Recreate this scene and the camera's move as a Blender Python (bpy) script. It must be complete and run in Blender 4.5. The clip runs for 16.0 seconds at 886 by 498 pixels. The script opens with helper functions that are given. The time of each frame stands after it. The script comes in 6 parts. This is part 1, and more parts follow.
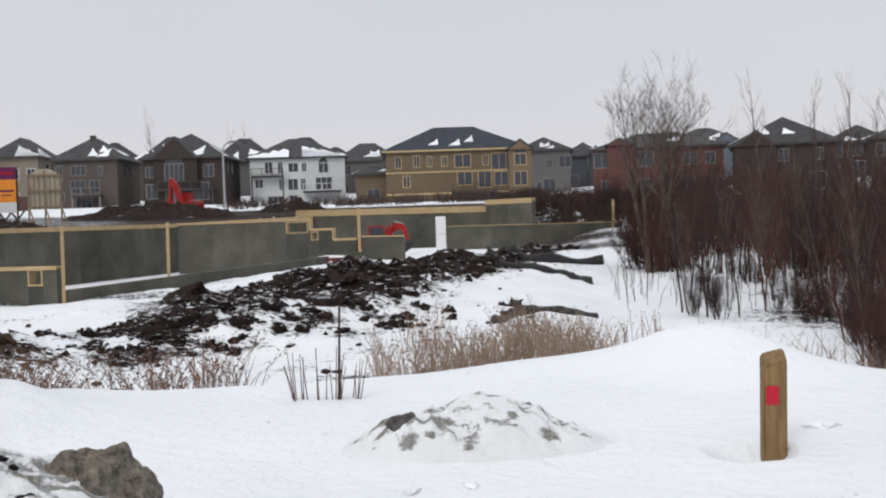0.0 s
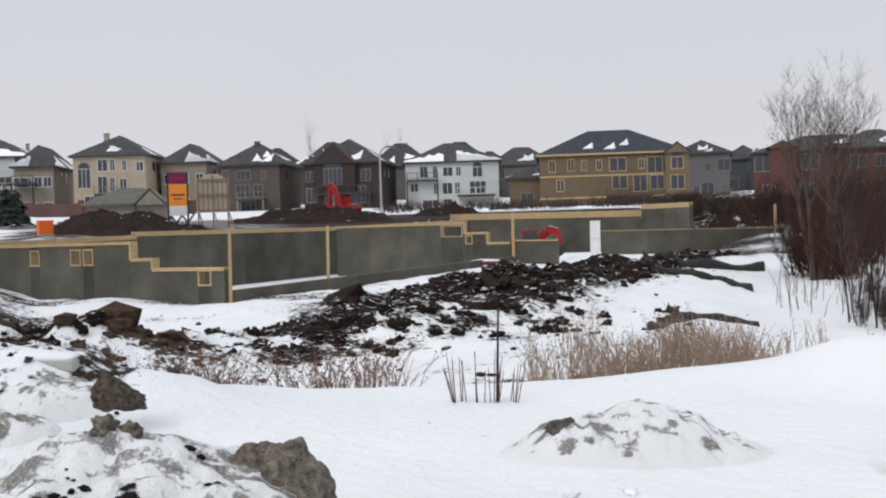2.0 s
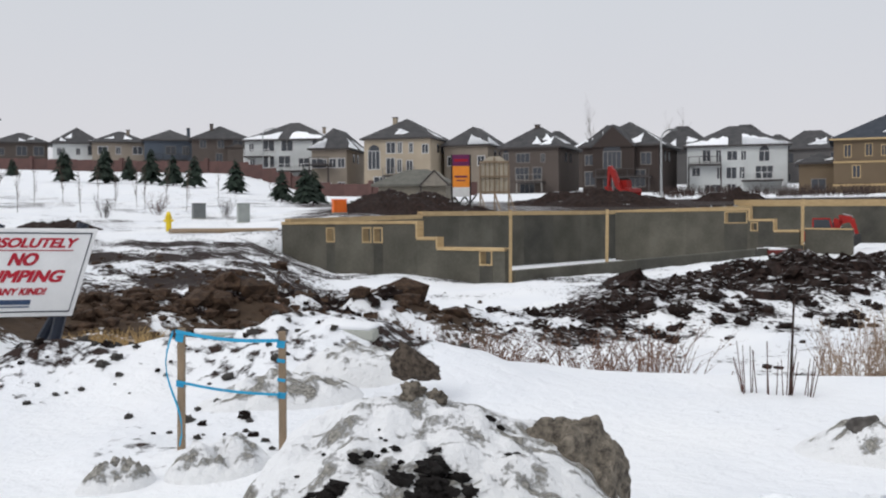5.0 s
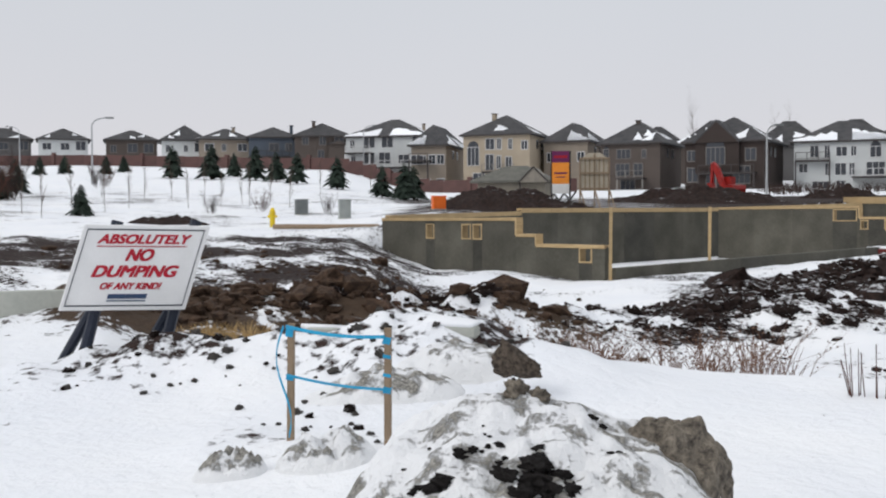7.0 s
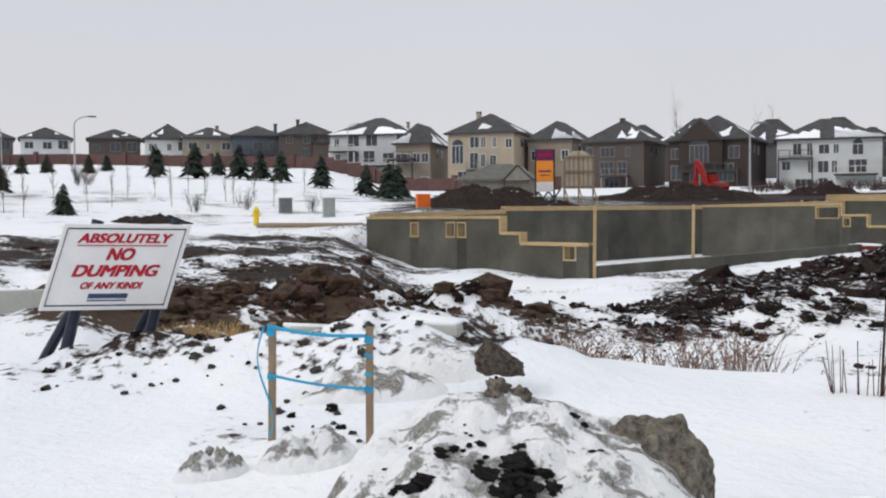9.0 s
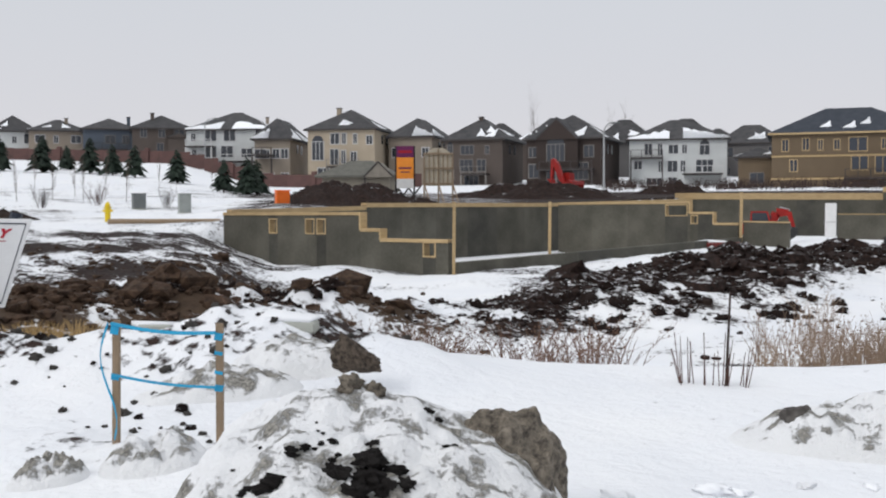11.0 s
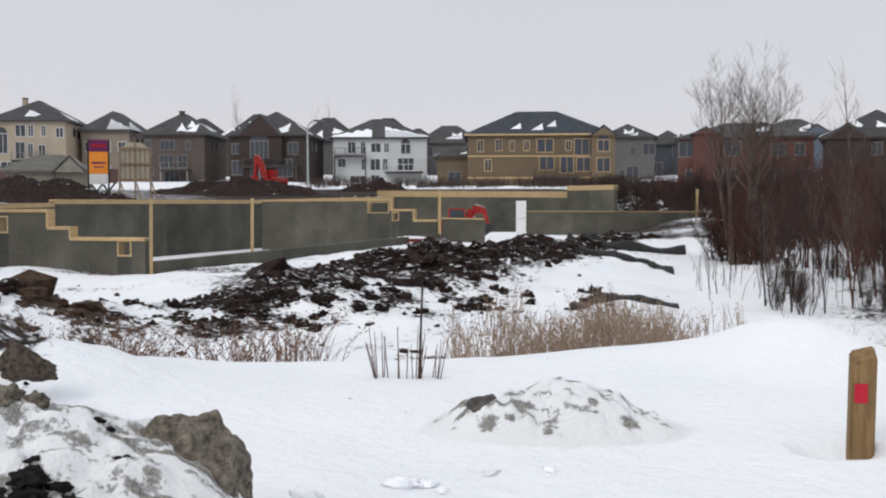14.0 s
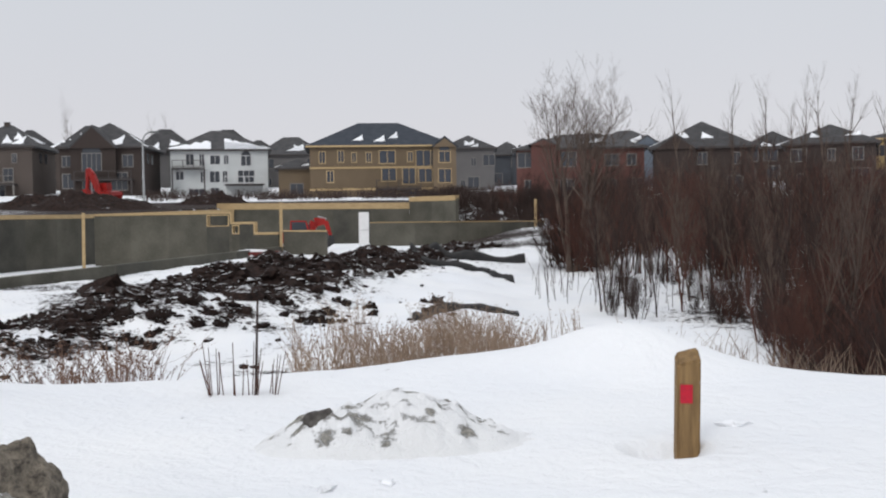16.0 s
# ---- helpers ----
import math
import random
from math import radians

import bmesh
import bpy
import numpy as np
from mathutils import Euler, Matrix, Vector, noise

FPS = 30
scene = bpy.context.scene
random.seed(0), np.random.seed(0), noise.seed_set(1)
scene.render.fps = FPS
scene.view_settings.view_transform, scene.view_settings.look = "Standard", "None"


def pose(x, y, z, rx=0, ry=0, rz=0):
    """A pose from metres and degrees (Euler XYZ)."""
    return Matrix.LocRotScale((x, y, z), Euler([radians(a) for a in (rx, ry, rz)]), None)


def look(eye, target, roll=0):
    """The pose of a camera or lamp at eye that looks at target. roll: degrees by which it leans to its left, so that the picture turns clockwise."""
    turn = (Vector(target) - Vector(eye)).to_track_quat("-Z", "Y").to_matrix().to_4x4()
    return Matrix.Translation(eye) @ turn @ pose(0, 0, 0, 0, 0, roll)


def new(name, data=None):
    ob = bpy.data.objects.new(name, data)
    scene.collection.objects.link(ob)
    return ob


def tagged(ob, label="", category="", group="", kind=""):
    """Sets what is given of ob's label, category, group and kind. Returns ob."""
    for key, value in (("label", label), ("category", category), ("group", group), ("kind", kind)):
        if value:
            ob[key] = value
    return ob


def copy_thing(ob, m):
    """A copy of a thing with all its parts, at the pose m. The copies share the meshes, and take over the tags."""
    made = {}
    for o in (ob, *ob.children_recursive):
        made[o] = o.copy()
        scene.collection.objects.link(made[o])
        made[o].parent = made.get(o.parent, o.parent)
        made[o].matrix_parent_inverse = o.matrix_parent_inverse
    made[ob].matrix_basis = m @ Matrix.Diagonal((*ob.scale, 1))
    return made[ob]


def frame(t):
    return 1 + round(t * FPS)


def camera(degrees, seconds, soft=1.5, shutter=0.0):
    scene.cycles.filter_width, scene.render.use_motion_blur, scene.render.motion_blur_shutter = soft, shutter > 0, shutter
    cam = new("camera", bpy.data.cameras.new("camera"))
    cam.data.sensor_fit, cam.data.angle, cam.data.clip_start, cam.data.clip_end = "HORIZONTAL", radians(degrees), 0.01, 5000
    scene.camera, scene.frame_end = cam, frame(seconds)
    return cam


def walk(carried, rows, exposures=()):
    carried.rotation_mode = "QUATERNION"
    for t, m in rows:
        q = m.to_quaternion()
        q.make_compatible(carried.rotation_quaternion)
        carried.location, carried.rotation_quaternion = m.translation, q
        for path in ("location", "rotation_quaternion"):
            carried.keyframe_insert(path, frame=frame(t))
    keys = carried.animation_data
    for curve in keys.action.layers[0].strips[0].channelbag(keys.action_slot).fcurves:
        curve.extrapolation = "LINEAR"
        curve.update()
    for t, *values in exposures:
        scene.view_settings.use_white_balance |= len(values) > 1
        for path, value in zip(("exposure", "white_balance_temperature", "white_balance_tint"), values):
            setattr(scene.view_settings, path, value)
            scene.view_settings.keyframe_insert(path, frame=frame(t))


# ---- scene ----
cam = camera(45.44, 16.0, soft=2.1)
EYE = 1.5
# seconds, x, y, z from the first eye, yaw, pitch, roll
ROWS = [
    (0.0, 0.000, -0.000, 0.000, -0.00, -1.33, -2.01),
    (0.5, -0.004, -0.033, 0.009, 1.72, -1.14, -2.10),
    (1.0, -0.010, -0.062, 0.014, 3.76, -0.98, -1.91),
    (1.5, -0.023, -0.088, 0.017, 5.96, -0.92, -1.88),
    (2.0, -0.039, -0.112, 0.019, 8.25, -0.86, -1.69),
    (2.5, -0.055, -0.131, 0.014, 10.62, -0.86, -1.44),
    (3.0, -0.064, -0.142, 0.012, 13.13, -0.92, -1.28),
    (3.5, -0.075, -0.151, 0.012, 15.61, -1.00, -1.16),
    (4.0, -0.081, -0.159, 0.010, 18.18, -1.14, -0.92),
    (4.5, -0.097, -0.174, 0.013, 20.70, -1.32, -0.68),
    (5.0, -0.118, -0.199, 0.012, 23.13, -1.49, -0.44),
    (7.5, -0.096, -0.303, 0.035, 28.67, -1.66, -0.24),
    (8.0, -0.095, -0.302, 0.035, 28.62, -1.66, -0.24),
    (10.5, -0.099, -0.194, 0.017, 22.76, -1.96, -0.37),
    (11.0, -0.101, -0.181, 0.013, 20.11, -1.96, -0.18),
    (11.5, -0.093, -0.162, 0.014, 17.42, -2.00, -0.07),
    (12.0, -0.087, -0.145, 0.013, 14.77, -2.08, -0.08),
    (12.5, -0.078, -0.125, 0.012, 12.15, -2.19, -0.06),
    (13.0, -0.068, -0.098, 0.003, 9.53, -2.24, -0.05),
    (13.5, -0.056, -0.064, -0.002, 6.88, -2.23, -0.10),
    (14.0, -0.042, -0.031, -0.002, 4.27, -2.15, -0.18),
    (14.5, -0.026, -0.004, -0.001, 1.82, -2.01, -0.37),
    (15.0, -0.011, 0.015, -0.005, -0.45, -1.84, -0.57),
    (15.5, 0.004, 0.025, -0.009, -2.46, -1.68, -0.82),
    (16.0, 0.015, 0.033, -0.007, -4.16, -1.61, -0.91),
]
walk(cam, [(t, pose(x, y, EYE + z, 0, 0, yaw) @ pose(0, 0, 0, 90 + pitch) @ pose(0, 0, 0, 0, 0, roll)) for t, x, y, z, yaw, pitch, roll in ROWS])

# ---------------------------------------------------------------- sky and light
world = bpy.data.worlds.new("overcast")
scene.world = world
world.use_nodes = True
wn, wl = world.node_tree.nodes, world.node_tree.links
wn.clear()
w_out = wn.new("ShaderNodeOutputWorld")
w_bg = wn.new("ShaderNodeBackground")
w_sky = wn.new("ShaderNodeTexSky")
w_sky.sky_type, w_sky.sun_disc = "NISHITA", False
w_sky.sun_elevation, w_sky.sun_rotation = radians(35), radians(200)
w_tc, w_sep, w_ramp, w_noise = wn.new("ShaderNodeTexCoord"), wn.new("ShaderNodeSeparateXYZ"), wn.new("ShaderNodeValToRGB"), wn.new("ShaderNodeTexNoise")
w_mix, w_scale, w_cl = wn.new("ShaderNodeMixRGB"), wn.new("ShaderNodeVectorMath"), wn.new("ShaderNodeMixRGB")
wl.new(w_tc.outputs["Generated"], w_sep.inputs[0])
wl.new(w_sep.outputs["Z"], w_ramp.inputs[0])
el = w_ramp.color_ramp.elements
el[0].position, el[0].color = 0.0, (0.72, 0.70, 0.74, 1)
el[1].position, el[1].color = 0.9, (0.98, 1.0, 1.04, 1)
mid = el.new(0.25)
mid.color = (0.66, 0.69, 0.735, 1)
w_noise.inputs["Scale"].default_value, w_noise.inputs["Detail"].default_value = 2.2, 3
wl.new(w_tc.outputs["Generated"], w_noise.inputs["Vector"])
w_cl.blend_type, w_cl.inputs[0].default_value = "SOFT_LIGHT", 0.12
wl.new(w_ramp.outputs[0], w_cl.inputs[1])
wl.new(w_noise.outputs["Fac"], w_cl.inputs[2])
w_scale.operation = "SCALE"
w_scale.inputs["Scale"].default_value = 0.08
wl.new(w_sky.outputs[0], w_scale.inputs[0])
w_mix.blend_type, w_mix.inputs[0].default_value = "MIX", 0.94
wl.new(w_scale.outputs[0], w_mix.inputs[1])
wl.new(w_cl.outputs[0], w_mix.inputs[2])
wl.new(w_mix.outputs[0], w_bg.inputs[0])
w_bg.inputs[1].default_value = 1.0
wl.new(w_bg.outputs[0], w_out.inputs[0])

sun = new("sun", bpy.data.lights.new("sun", "SUN"))
sun.data.energy, sun.data.angle, sun.data.color = 1.0, radians(25), (1.0, 0.97, 0.93)
sun.matrix_world = look((0, 0, 60), (25, 42, 26))


# ---------------------------------------------------------------- materials
def mat(name, a, b=None, scale=6.0, rough=0.8, bump=0.15, fine=60.0, metal=0.0, spec=0.3, stretch=(1, 1, 1)):
    """Two tones by coarse noise, broken by fine grain, with relief."""
    m = bpy.data.materials.new(name)
    m.use_nodes = True
    n, l = m.node_tree.nodes, m.node_tree.links
    p = n["Principled BSDF"]
    b = b or tuple(c * 0.75 for c in a)
    tc, mp = n.new("ShaderNodeTexCoord"), n.new("ShaderNodeMapping")
    mp.inputs["Scale"].default_value = stretch
    l.new(tc.outputs["Object"], mp.inputs[0])
    n1, n2 = n.new("ShaderNodeTexNoise"), n.new("ShaderNodeTexNoise")
    n1.inputs["Scale"].default_value, n1.inputs["Detail"].default_value = scale, 5
    n2.inputs["Scale"].default_value, n2.inputs["Detail"].default_value = fine, 3
    add, mix, ramp, bp, oi, hsv = (n.new(k) for k in ("ShaderNodeMath", "ShaderNodeMixRGB", "ShaderNodeValToRGB", "ShaderNodeBump", "ShaderNodeObjectInfo", "ShaderNodeHueSaturation"))
    l.new(mp.outputs[0], n1.inputs["Vector"])
    l.new(mp.outputs[0], n2.inputs["Vector"])
    add.operation = "MULTIPLY_ADD"
    add.inputs[1].default_value = 0.35
    l.new(n2.outputs["Fac"], add.inputs[0])
    l.new(n1.outputs["Fac"], add.inputs[2])
    ramp.color_ramp.elements[0].position, ramp.color_ramp.elements[1].position = 0.5, 0.88
    ramp.color_ramp.elements[0].color, ramp.color_ramp.elements[1].color = (*a, 1), (*b, 1)
    l.new(add.outputs[0], ramp.inputs[0])
    vr = n.new("ShaderNodeMapRange")
    vr.inputs[3].default_value, vr.inputs[4].default_value = 0.88, 1.12
    l.new(oi.outputs["Random"], vr.inputs[0])
    l.new(vr.outputs[0], hsv.inputs["Value"])
    l.new(ramp.outputs[0], hsv.inputs["Color"])
    l.new(hsv.outputs[0], p.inputs["Base Color"])
    p.inputs["Roughness"].default_value, p.inputs["Metallic"].default_value = rough, metal
    p.inputs["Specular IOR Level"].default_value = spec
    bp.inputs["Strength"].default_value, bp.inputs["Distance"].default_value = bump, 0.03
    l.new(add.outputs[0], bp.inputs["Height"])
    l.new(bp.outputs[0], p.inputs["Normal"])
    return m


def two_way(name, low, high, attribute="", scale=1.5, fine=14.0, lo=0.45, hi=0.55, bump=0.5, rough=0.85, dist=0.06, w1=0.85, w2=0.45, tint=None):
    """A cover (high) broken by bare patches (low), steered by a vertex value or the way up."""
    m = bpy.data.materials.new(name)
    m.use_nodes = True
    n, l = m.node_tree.nodes, m.node_tree.links
    p = n["Principled BSDF"]
    tc = n.new("ShaderNodeTexCoord")
    n1, n2, n3 = (n.new("ShaderNodeTexNoise") for _ in range(3))
    for k, s, d in ((n1, scale, 6), (n2, fine, 5), (n3, 0.35, 3)):
        k.inputs["Scale"].default_value, k.inputs["Detail"].default_value, k.inputs["Roughness"].default_value = s, d, 0.6
        l.new(tc.outputs["Object"], k.inputs["Vector"])
    if attribute:
        src = n.new("ShaderNodeAttribute")
        src.attribute_name = attribute
        out = src.outputs["Fac"]
    else:
        geo, sep = n.new("ShaderNodeNewGeometry"), n.new("ShaderNodeSeparateXYZ")
        l.new(geo.outputs["Normal"], sep.inputs[0])
        inv = n.new("ShaderNodeMath")
        inv.operation = "MULTIPLY_ADD"
        inv.inputs[1].default_value, inv.inputs[2].default_value = -0.8, 1.0
        l.new(sep.outputs["Z"], inv.inputs[0])
        out = inv.outputs[0]
    s1, s2, mr = n.new("ShaderNodeMath"), n.new("ShaderNodeMath"), n.new("ShaderNodeMapRange")
    s1.operation = s2.operation = "MULTIPLY_ADD"
    s1.inputs[1].default_value, s2.inputs[1].default_value = w1, w2
    l.new(n1.outputs["Fac"], s1.inputs[0])
    l.new(out, s1.inputs[2])
    l.new(n2.outputs["Fac"], s2.inputs[0])
    l.new(s1.outputs[0], s2.inputs[2])
    mr.inputs[1].default_value, mr.inputs[2].default_value = lo + 0.65, hi + 0.65
    l.new(s2.outputs[0], mr.inputs[0])
    c1, c2, mix, bp = n.new("ShaderNodeMixRGB"), n.new("ShaderNodeMixRGB"), n.new("ShaderNodeMixRGB"), n.new("ShaderNodeBump")
    for c, (u, v), k in ((c1, high, n3), (c2, low, n2)):
        c.inputs[1].default_value, c.inputs[2].default_value = (*u, 1), (*v, 1)
        cr = n.new("ShaderNodeMapRange")
        cr.inputs[1].default_value, cr.inputs[2].default_value = 0.35, 0.65
        l.new(k.outputs["Fac"], cr.inputs[0])
        l.new(cr.outputs[0], c.inputs[0])
    bare_colour = c2.outputs[0]
    if tint:
        kind_of, c3, ct = n.new("ShaderNodeAttribute"), n.new("ShaderNodeMixRGB"), n.new("ShaderNodeMixRGB")
        kind_of.attribute_name = tint[0]
        c3.inputs[1].default_value, c3.inputs[2].default_value = (*tint[1], 1), (*tint[2], 1)
        l.new(n2.outputs["Fac"], c3.inputs[0])
        l.new(kind_of.outputs["Fac"], ct.inputs[0])
        l.new(c2.outputs[0], ct.inputs[1])
        l.new(c3.outputs[0], ct.inputs[2])
        bare_colour = ct.outputs[0]
    l.new(mr.outputs[0], mix.inputs[0])
    l.new(c1.outputs[0], mix.inputs[1])
    l.new(bare_colour, mix.inputs[2])
    l.new(mix.outputs[0], p.inputs["Base Color"])
    hs = n.new("ShaderNodeMath")
    hs.operation = "MULTIPLY_ADD"
    hs.inputs[1].default_value = 0.8
    l.new(mr.outputs[0], hs.inputs[0])
    l.new(n2.outputs["Fac"], hs.inputs[2])
    bp.inputs["Strength"].default_value, bp.inputs["Distance"].default_value = bump, dist
    l.new(hs.outputs[0], bp.inputs["Height"])
    l.new(bp.outputs[0], p.inputs["Normal"])
    p.inputs["Roughness"].default_value = rough
    p.inputs["Specular IOR Level"].default_value = 0.2
    return m


def glass(name, tint):
    m = bpy.data.materials.new(name)
    m.use_nodes = True
    p = m.node_tree.nodes["Principled BSDF"]
    p.inputs["Base Color"].default_value = (*tint, 1)
    p.inputs["Roughness"].default_value = 0.12
    p.inputs["Specular IOR Level"].default_value = 0.6
    return m


SNOW = ((0.86, 0.87, 0.89), (0.80, 0.82, 0.86))
SOIL = ((0.0095, 0.0062, 0.0056), (0.036, 0.021, 0.017))
M_ground = two_way("snow_over_soil", SOIL, SNOW, "bare", scale=1.4, fine=8.5, lo=0.78, hi=0.93, w1=0.8, w2=1.4, bump=0.7, tint=("clay", (0.035, 0.024, 0.017), (0.095, 0.062, 0.04)))
M_snow = mat("packed_snow", (0.86, 0.87, 0.89), (0.8, 0.82, 0.86), 2.0, 0.7, 0.3, 25)
M_soil = two_way("dark_soil_dusted", SOIL, SNOW, "", scale=1.4, fine=6.0, lo=-0.02, hi=0.12, bump=0.8)
M_clod = two_way("frozen_clod", SOIL, SNOW, "", scale=2.0, fine=9.0, lo=0.14, hi=0.26, bump=0.9)
M_slush = two_way("dirty_snow_pile", ((0.018, 0.016, 0.015), (0.085, 0.076, 0.066)), ((0.86, 0.87, 0.89), (0.78, 0.79, 0.81)), "bare", scale=7.0, fine=34.0, bump=0.9, dist=0.02, w1=0.5, w2=0.85)
M_ice = two_way("grey_icy_snow", ((0.11, 0.104, 0.094), (0.40, 0.385, 0.35)), ((0.86, 0.87, 0.89), (0.77, 0.775, 0.78)), "bare", scale=13.0, fine=48.0, lo=0.93, hi=1.2, w1=1.0, w2=1.1, bump=0.9, dist=0.02)
M_blacksoil = mat("black_frozen_topsoil", (0.012, 0.0095, 0.009), (0.034, 0.027, 0.025), 14, 0.9, 1.0, 60)
M_brownclod = two_way("brown_frozen_clod", ((0.03, 0.019, 0.013), (0.085, 0.052, 0.034)), SNOW, "", scale=2.0, fine=9.0, lo=0.0, hi=0.12, bump=0.9)
M_rock = mat("gravelly_frozen_rock", (0.26, 0.225, 0.18), (0.05, 0.043, 0.037), 26, 0.95, 1.0, 110)
M_lump = two_way("brown_frozen_soil", ((0.03, 0.024, 0.019), (0.12, 0.095, 0.075)), SNOW, "", scale=6.0, fine=30.0, lo=0.1, hi=0.2, bump=1.0, dist=0.02)
M_darkrock = mat("dark_rock", (0.05, 0.045, 0.042), (0.14, 0.13, 0.12), 9, 0.9, 0.8, 40)
M_conc = mat("green_grey_concrete", (0.066, 0.063, 0.05), (0.115, 0.108, 0.088), 0.7, 0.85, 0.2, 9)
M_conc2 = mat("damp_concrete", (0.05, 0.048, 0.041), (0.086, 0.082, 0.068), 0.9, 0.85, 0.2, 11)
M_wood = mat("raw_lumber", (0.5, 0.365, 0.195), (0.38, 0.27, 0.14), 3, 0.7, 0.2, 30, stretch=(1, 1, 4))
M_stake = mat("grey_lumber", (0.3, 0.22, 0.15), (0.2, 0.15, 0.1), 5, 0.8, 0.4, 40, stretch=(6, 6, 1))
M_post = mat("treated_post_wood", (0.27, 0.17, 0.075), (0.15, 0.09, 0.04), 4, 0.75, 0.5, 35, stretch=(9, 9, 0.8))
M_red = mat("machine_red", (0.36, 0.017, 0.013), (0.24, 0.014, 0.012), 3, 0.4, 0.05)
M_rust = mat("dull_red_steel", (0.16, 0.022, 0.018), (0.1, 0.018, 0.016), 5, 0.6, 0.2)
M_refl = mat("red_reflector", (0.5, 0.01, 0.03), (0.4, 0.01, 0.03), 30, 0.4, 0.1)
M_black = mat("black_steel", (0.02, 0.02, 0.022), (0.04, 0.04, 0.04), 6, 0.5, 0.1)
M_navy = mat("dark_blue_paint", (0.012, 0.018, 0.035), (0.03, 0.035, 0.05), 6, 0.45, 0.1)
M_blue = mat("blue_flagging_tape", (0.025, 0.36, 0.6), (0.02, 0.28, 0.5), 9, 0.5, 0.1)
M_white = mat("white_board", (0.72, 0.72, 0.72), (0.64, 0.64, 0.64), 3, 0.5, 0.03)
M_letter = mat("dark_red_print", (0.42, 0.012, 0.03), (0.36, 0.01, 0.025), 9, 0.5, 0.0)
M_logo = mat("slate_blue_print", (0.03, 0.06, 0.13), (0.03, 0.05, 0.1), 9, 0.5, 0.0)
M_orange = mat("orange_panel", (0.9, 0.18, 0.02), (0.8, 0.15, 0.02), 3, 0.5, 0.05)
M_amber = mat("amber_panel", (0.85, 0.3, 0.04), (0.8, 0.26, 0.03), 3, 0.5, 0.03)
M_purple = mat("purple_panel", (0.16, 0.02, 0.1), (0.13, 0.02, 0.09), 3, 0.5, 0.03)
M_yellow = mat("hydrant_yellow", (0.75, 0.55, 0.02), (0.6, 0.43, 0.02), 5, 0.5, 0.1)
M_galv = mat("galvanised_steel", (0.42, 0.43, 0.44), (0.33, 0.34, 0.35), 4, 0.5, 0.05, metal=0.3)
M_cab = mat("utility_grey", (0.33, 0.35, 0.33), (0.26, 0.28, 0.27), 3, 0.55, 0.05)
M_cabdark = mat("utility_dark", (0.12, 0.13, 0.13), (0.16, 0.17, 0.17), 3, 0.55, 0.05)
M_fabric = mat("black_silt_fabric", (0.012, 0.012, 0.013), (0.028, 0.027, 0.027), 2, 0.75, 0.5, 12)
M_bark = mat("grey_bark", (0.12, 0.088, 0.07), (0.065, 0.047, 0.04), 3, 0.9, 0.5, 20)
M_twig = mat("red_brown_twigs", (0.095, 0.040, 0.029), (0.05, 0.024, 0.019), 1, 0.85, 0.2, 20)
M_dark = mat("dark_bark", (0.045, 0.028, 0.023), (0.026, 0.017, 0.015), 2, 0.9, 0.4, 20)
M_reed = mat("dry_reed", (0.3, 0.22, 0.16), (0.17, 0.12, 0.09), 0.8, 0.85, 0.1, 10)
M_weed = mat("dead_weed", (0.17, 0.1, 0.07), (0.1, 0.06, 0.045), 1.5, 0.9, 0.1, 10)
M_straw = mat("straw", (0.42, 0.29, 0.13), (0.27, 0.18, 0.08), 1.5, 0.9, 0.1, 10)
M_needle = mat("spruce_needles", (0.022, 0.036, 0.024), (0.012, 0.02, 0.015), 2, 0.8, 0.2, 20)
M_roof = mat("dark_shingles", (0.045, 0.045, 0.048), (0.075, 0.073, 0.075), 1.2, 0.85, 0.4, 12)
M_roof2 = mat("slate_blue_shingles", (0.028, 0.034, 0.046), (0.045, 0.052, 0.065), 1.2, 0.85, 0.4, 12)
M_trimw = mat("white_trim", (0.6, 0.6, 0.6), (0.52, 0.52, 0.52), 3, 0.6, 0.03)
M_trimd = mat("dark_trim", (0.04, 0.035, 0.033), (0.06, 0.05, 0.05), 3, 0.6, 0.03)
M_trimm = mat("muted_trim", (0.22, 0.205, 0.19), (0.17, 0.16, 0.15), 3, 0.6, 0.03)
M_glass = glass("window_glass", (0.03, 0.035, 0.045))
M_wrap = glass("blue_wrapped_glass", (0.03, 0.037, 0.052))
M_fence = mat("maroon_fence_board", (0.115, 0.062, 0.055), (0.085, 0.048, 0.045), 0.6, 0.85, 0.2, 8)
M_barrier = mat("pale_concrete_barrier", (0.42, 0.43, 0.39), (0.32, 0.33, 0.3), 2, 0.9, 0.3, 20)
M_creamboard = mat("cream_weathered_panel", (0.5, 0.45, 0.36), (0.42, 0.37, 0.29), 2, 0.8, 0.1)


# ---------------------------------------------------------------- mesh helpers
def mesh_of(bm, name, material, smooth=False):
    me = bpy.data.meshes.new(name)
    bm.to_mesh(me)
    bm.free()
    me.materials.append(material)
    if smooth:
        for f in me.polygons:
            f.use_smooth = True
    return me


def part(name, bm, material, parent, label="", smooth=False):
    ob = new(name, mesh_of(bm, name, material, smooth))
    ob.parent = parent
    if label:
        tagged(ob, label)
    return ob


def thing(name, m, label, category, group="", kind=""):
    ob = new(name)
    ob.empty_display_size = 0.2
    ob.matrix_world = m
    return tagged(ob, label, category, group, kind)


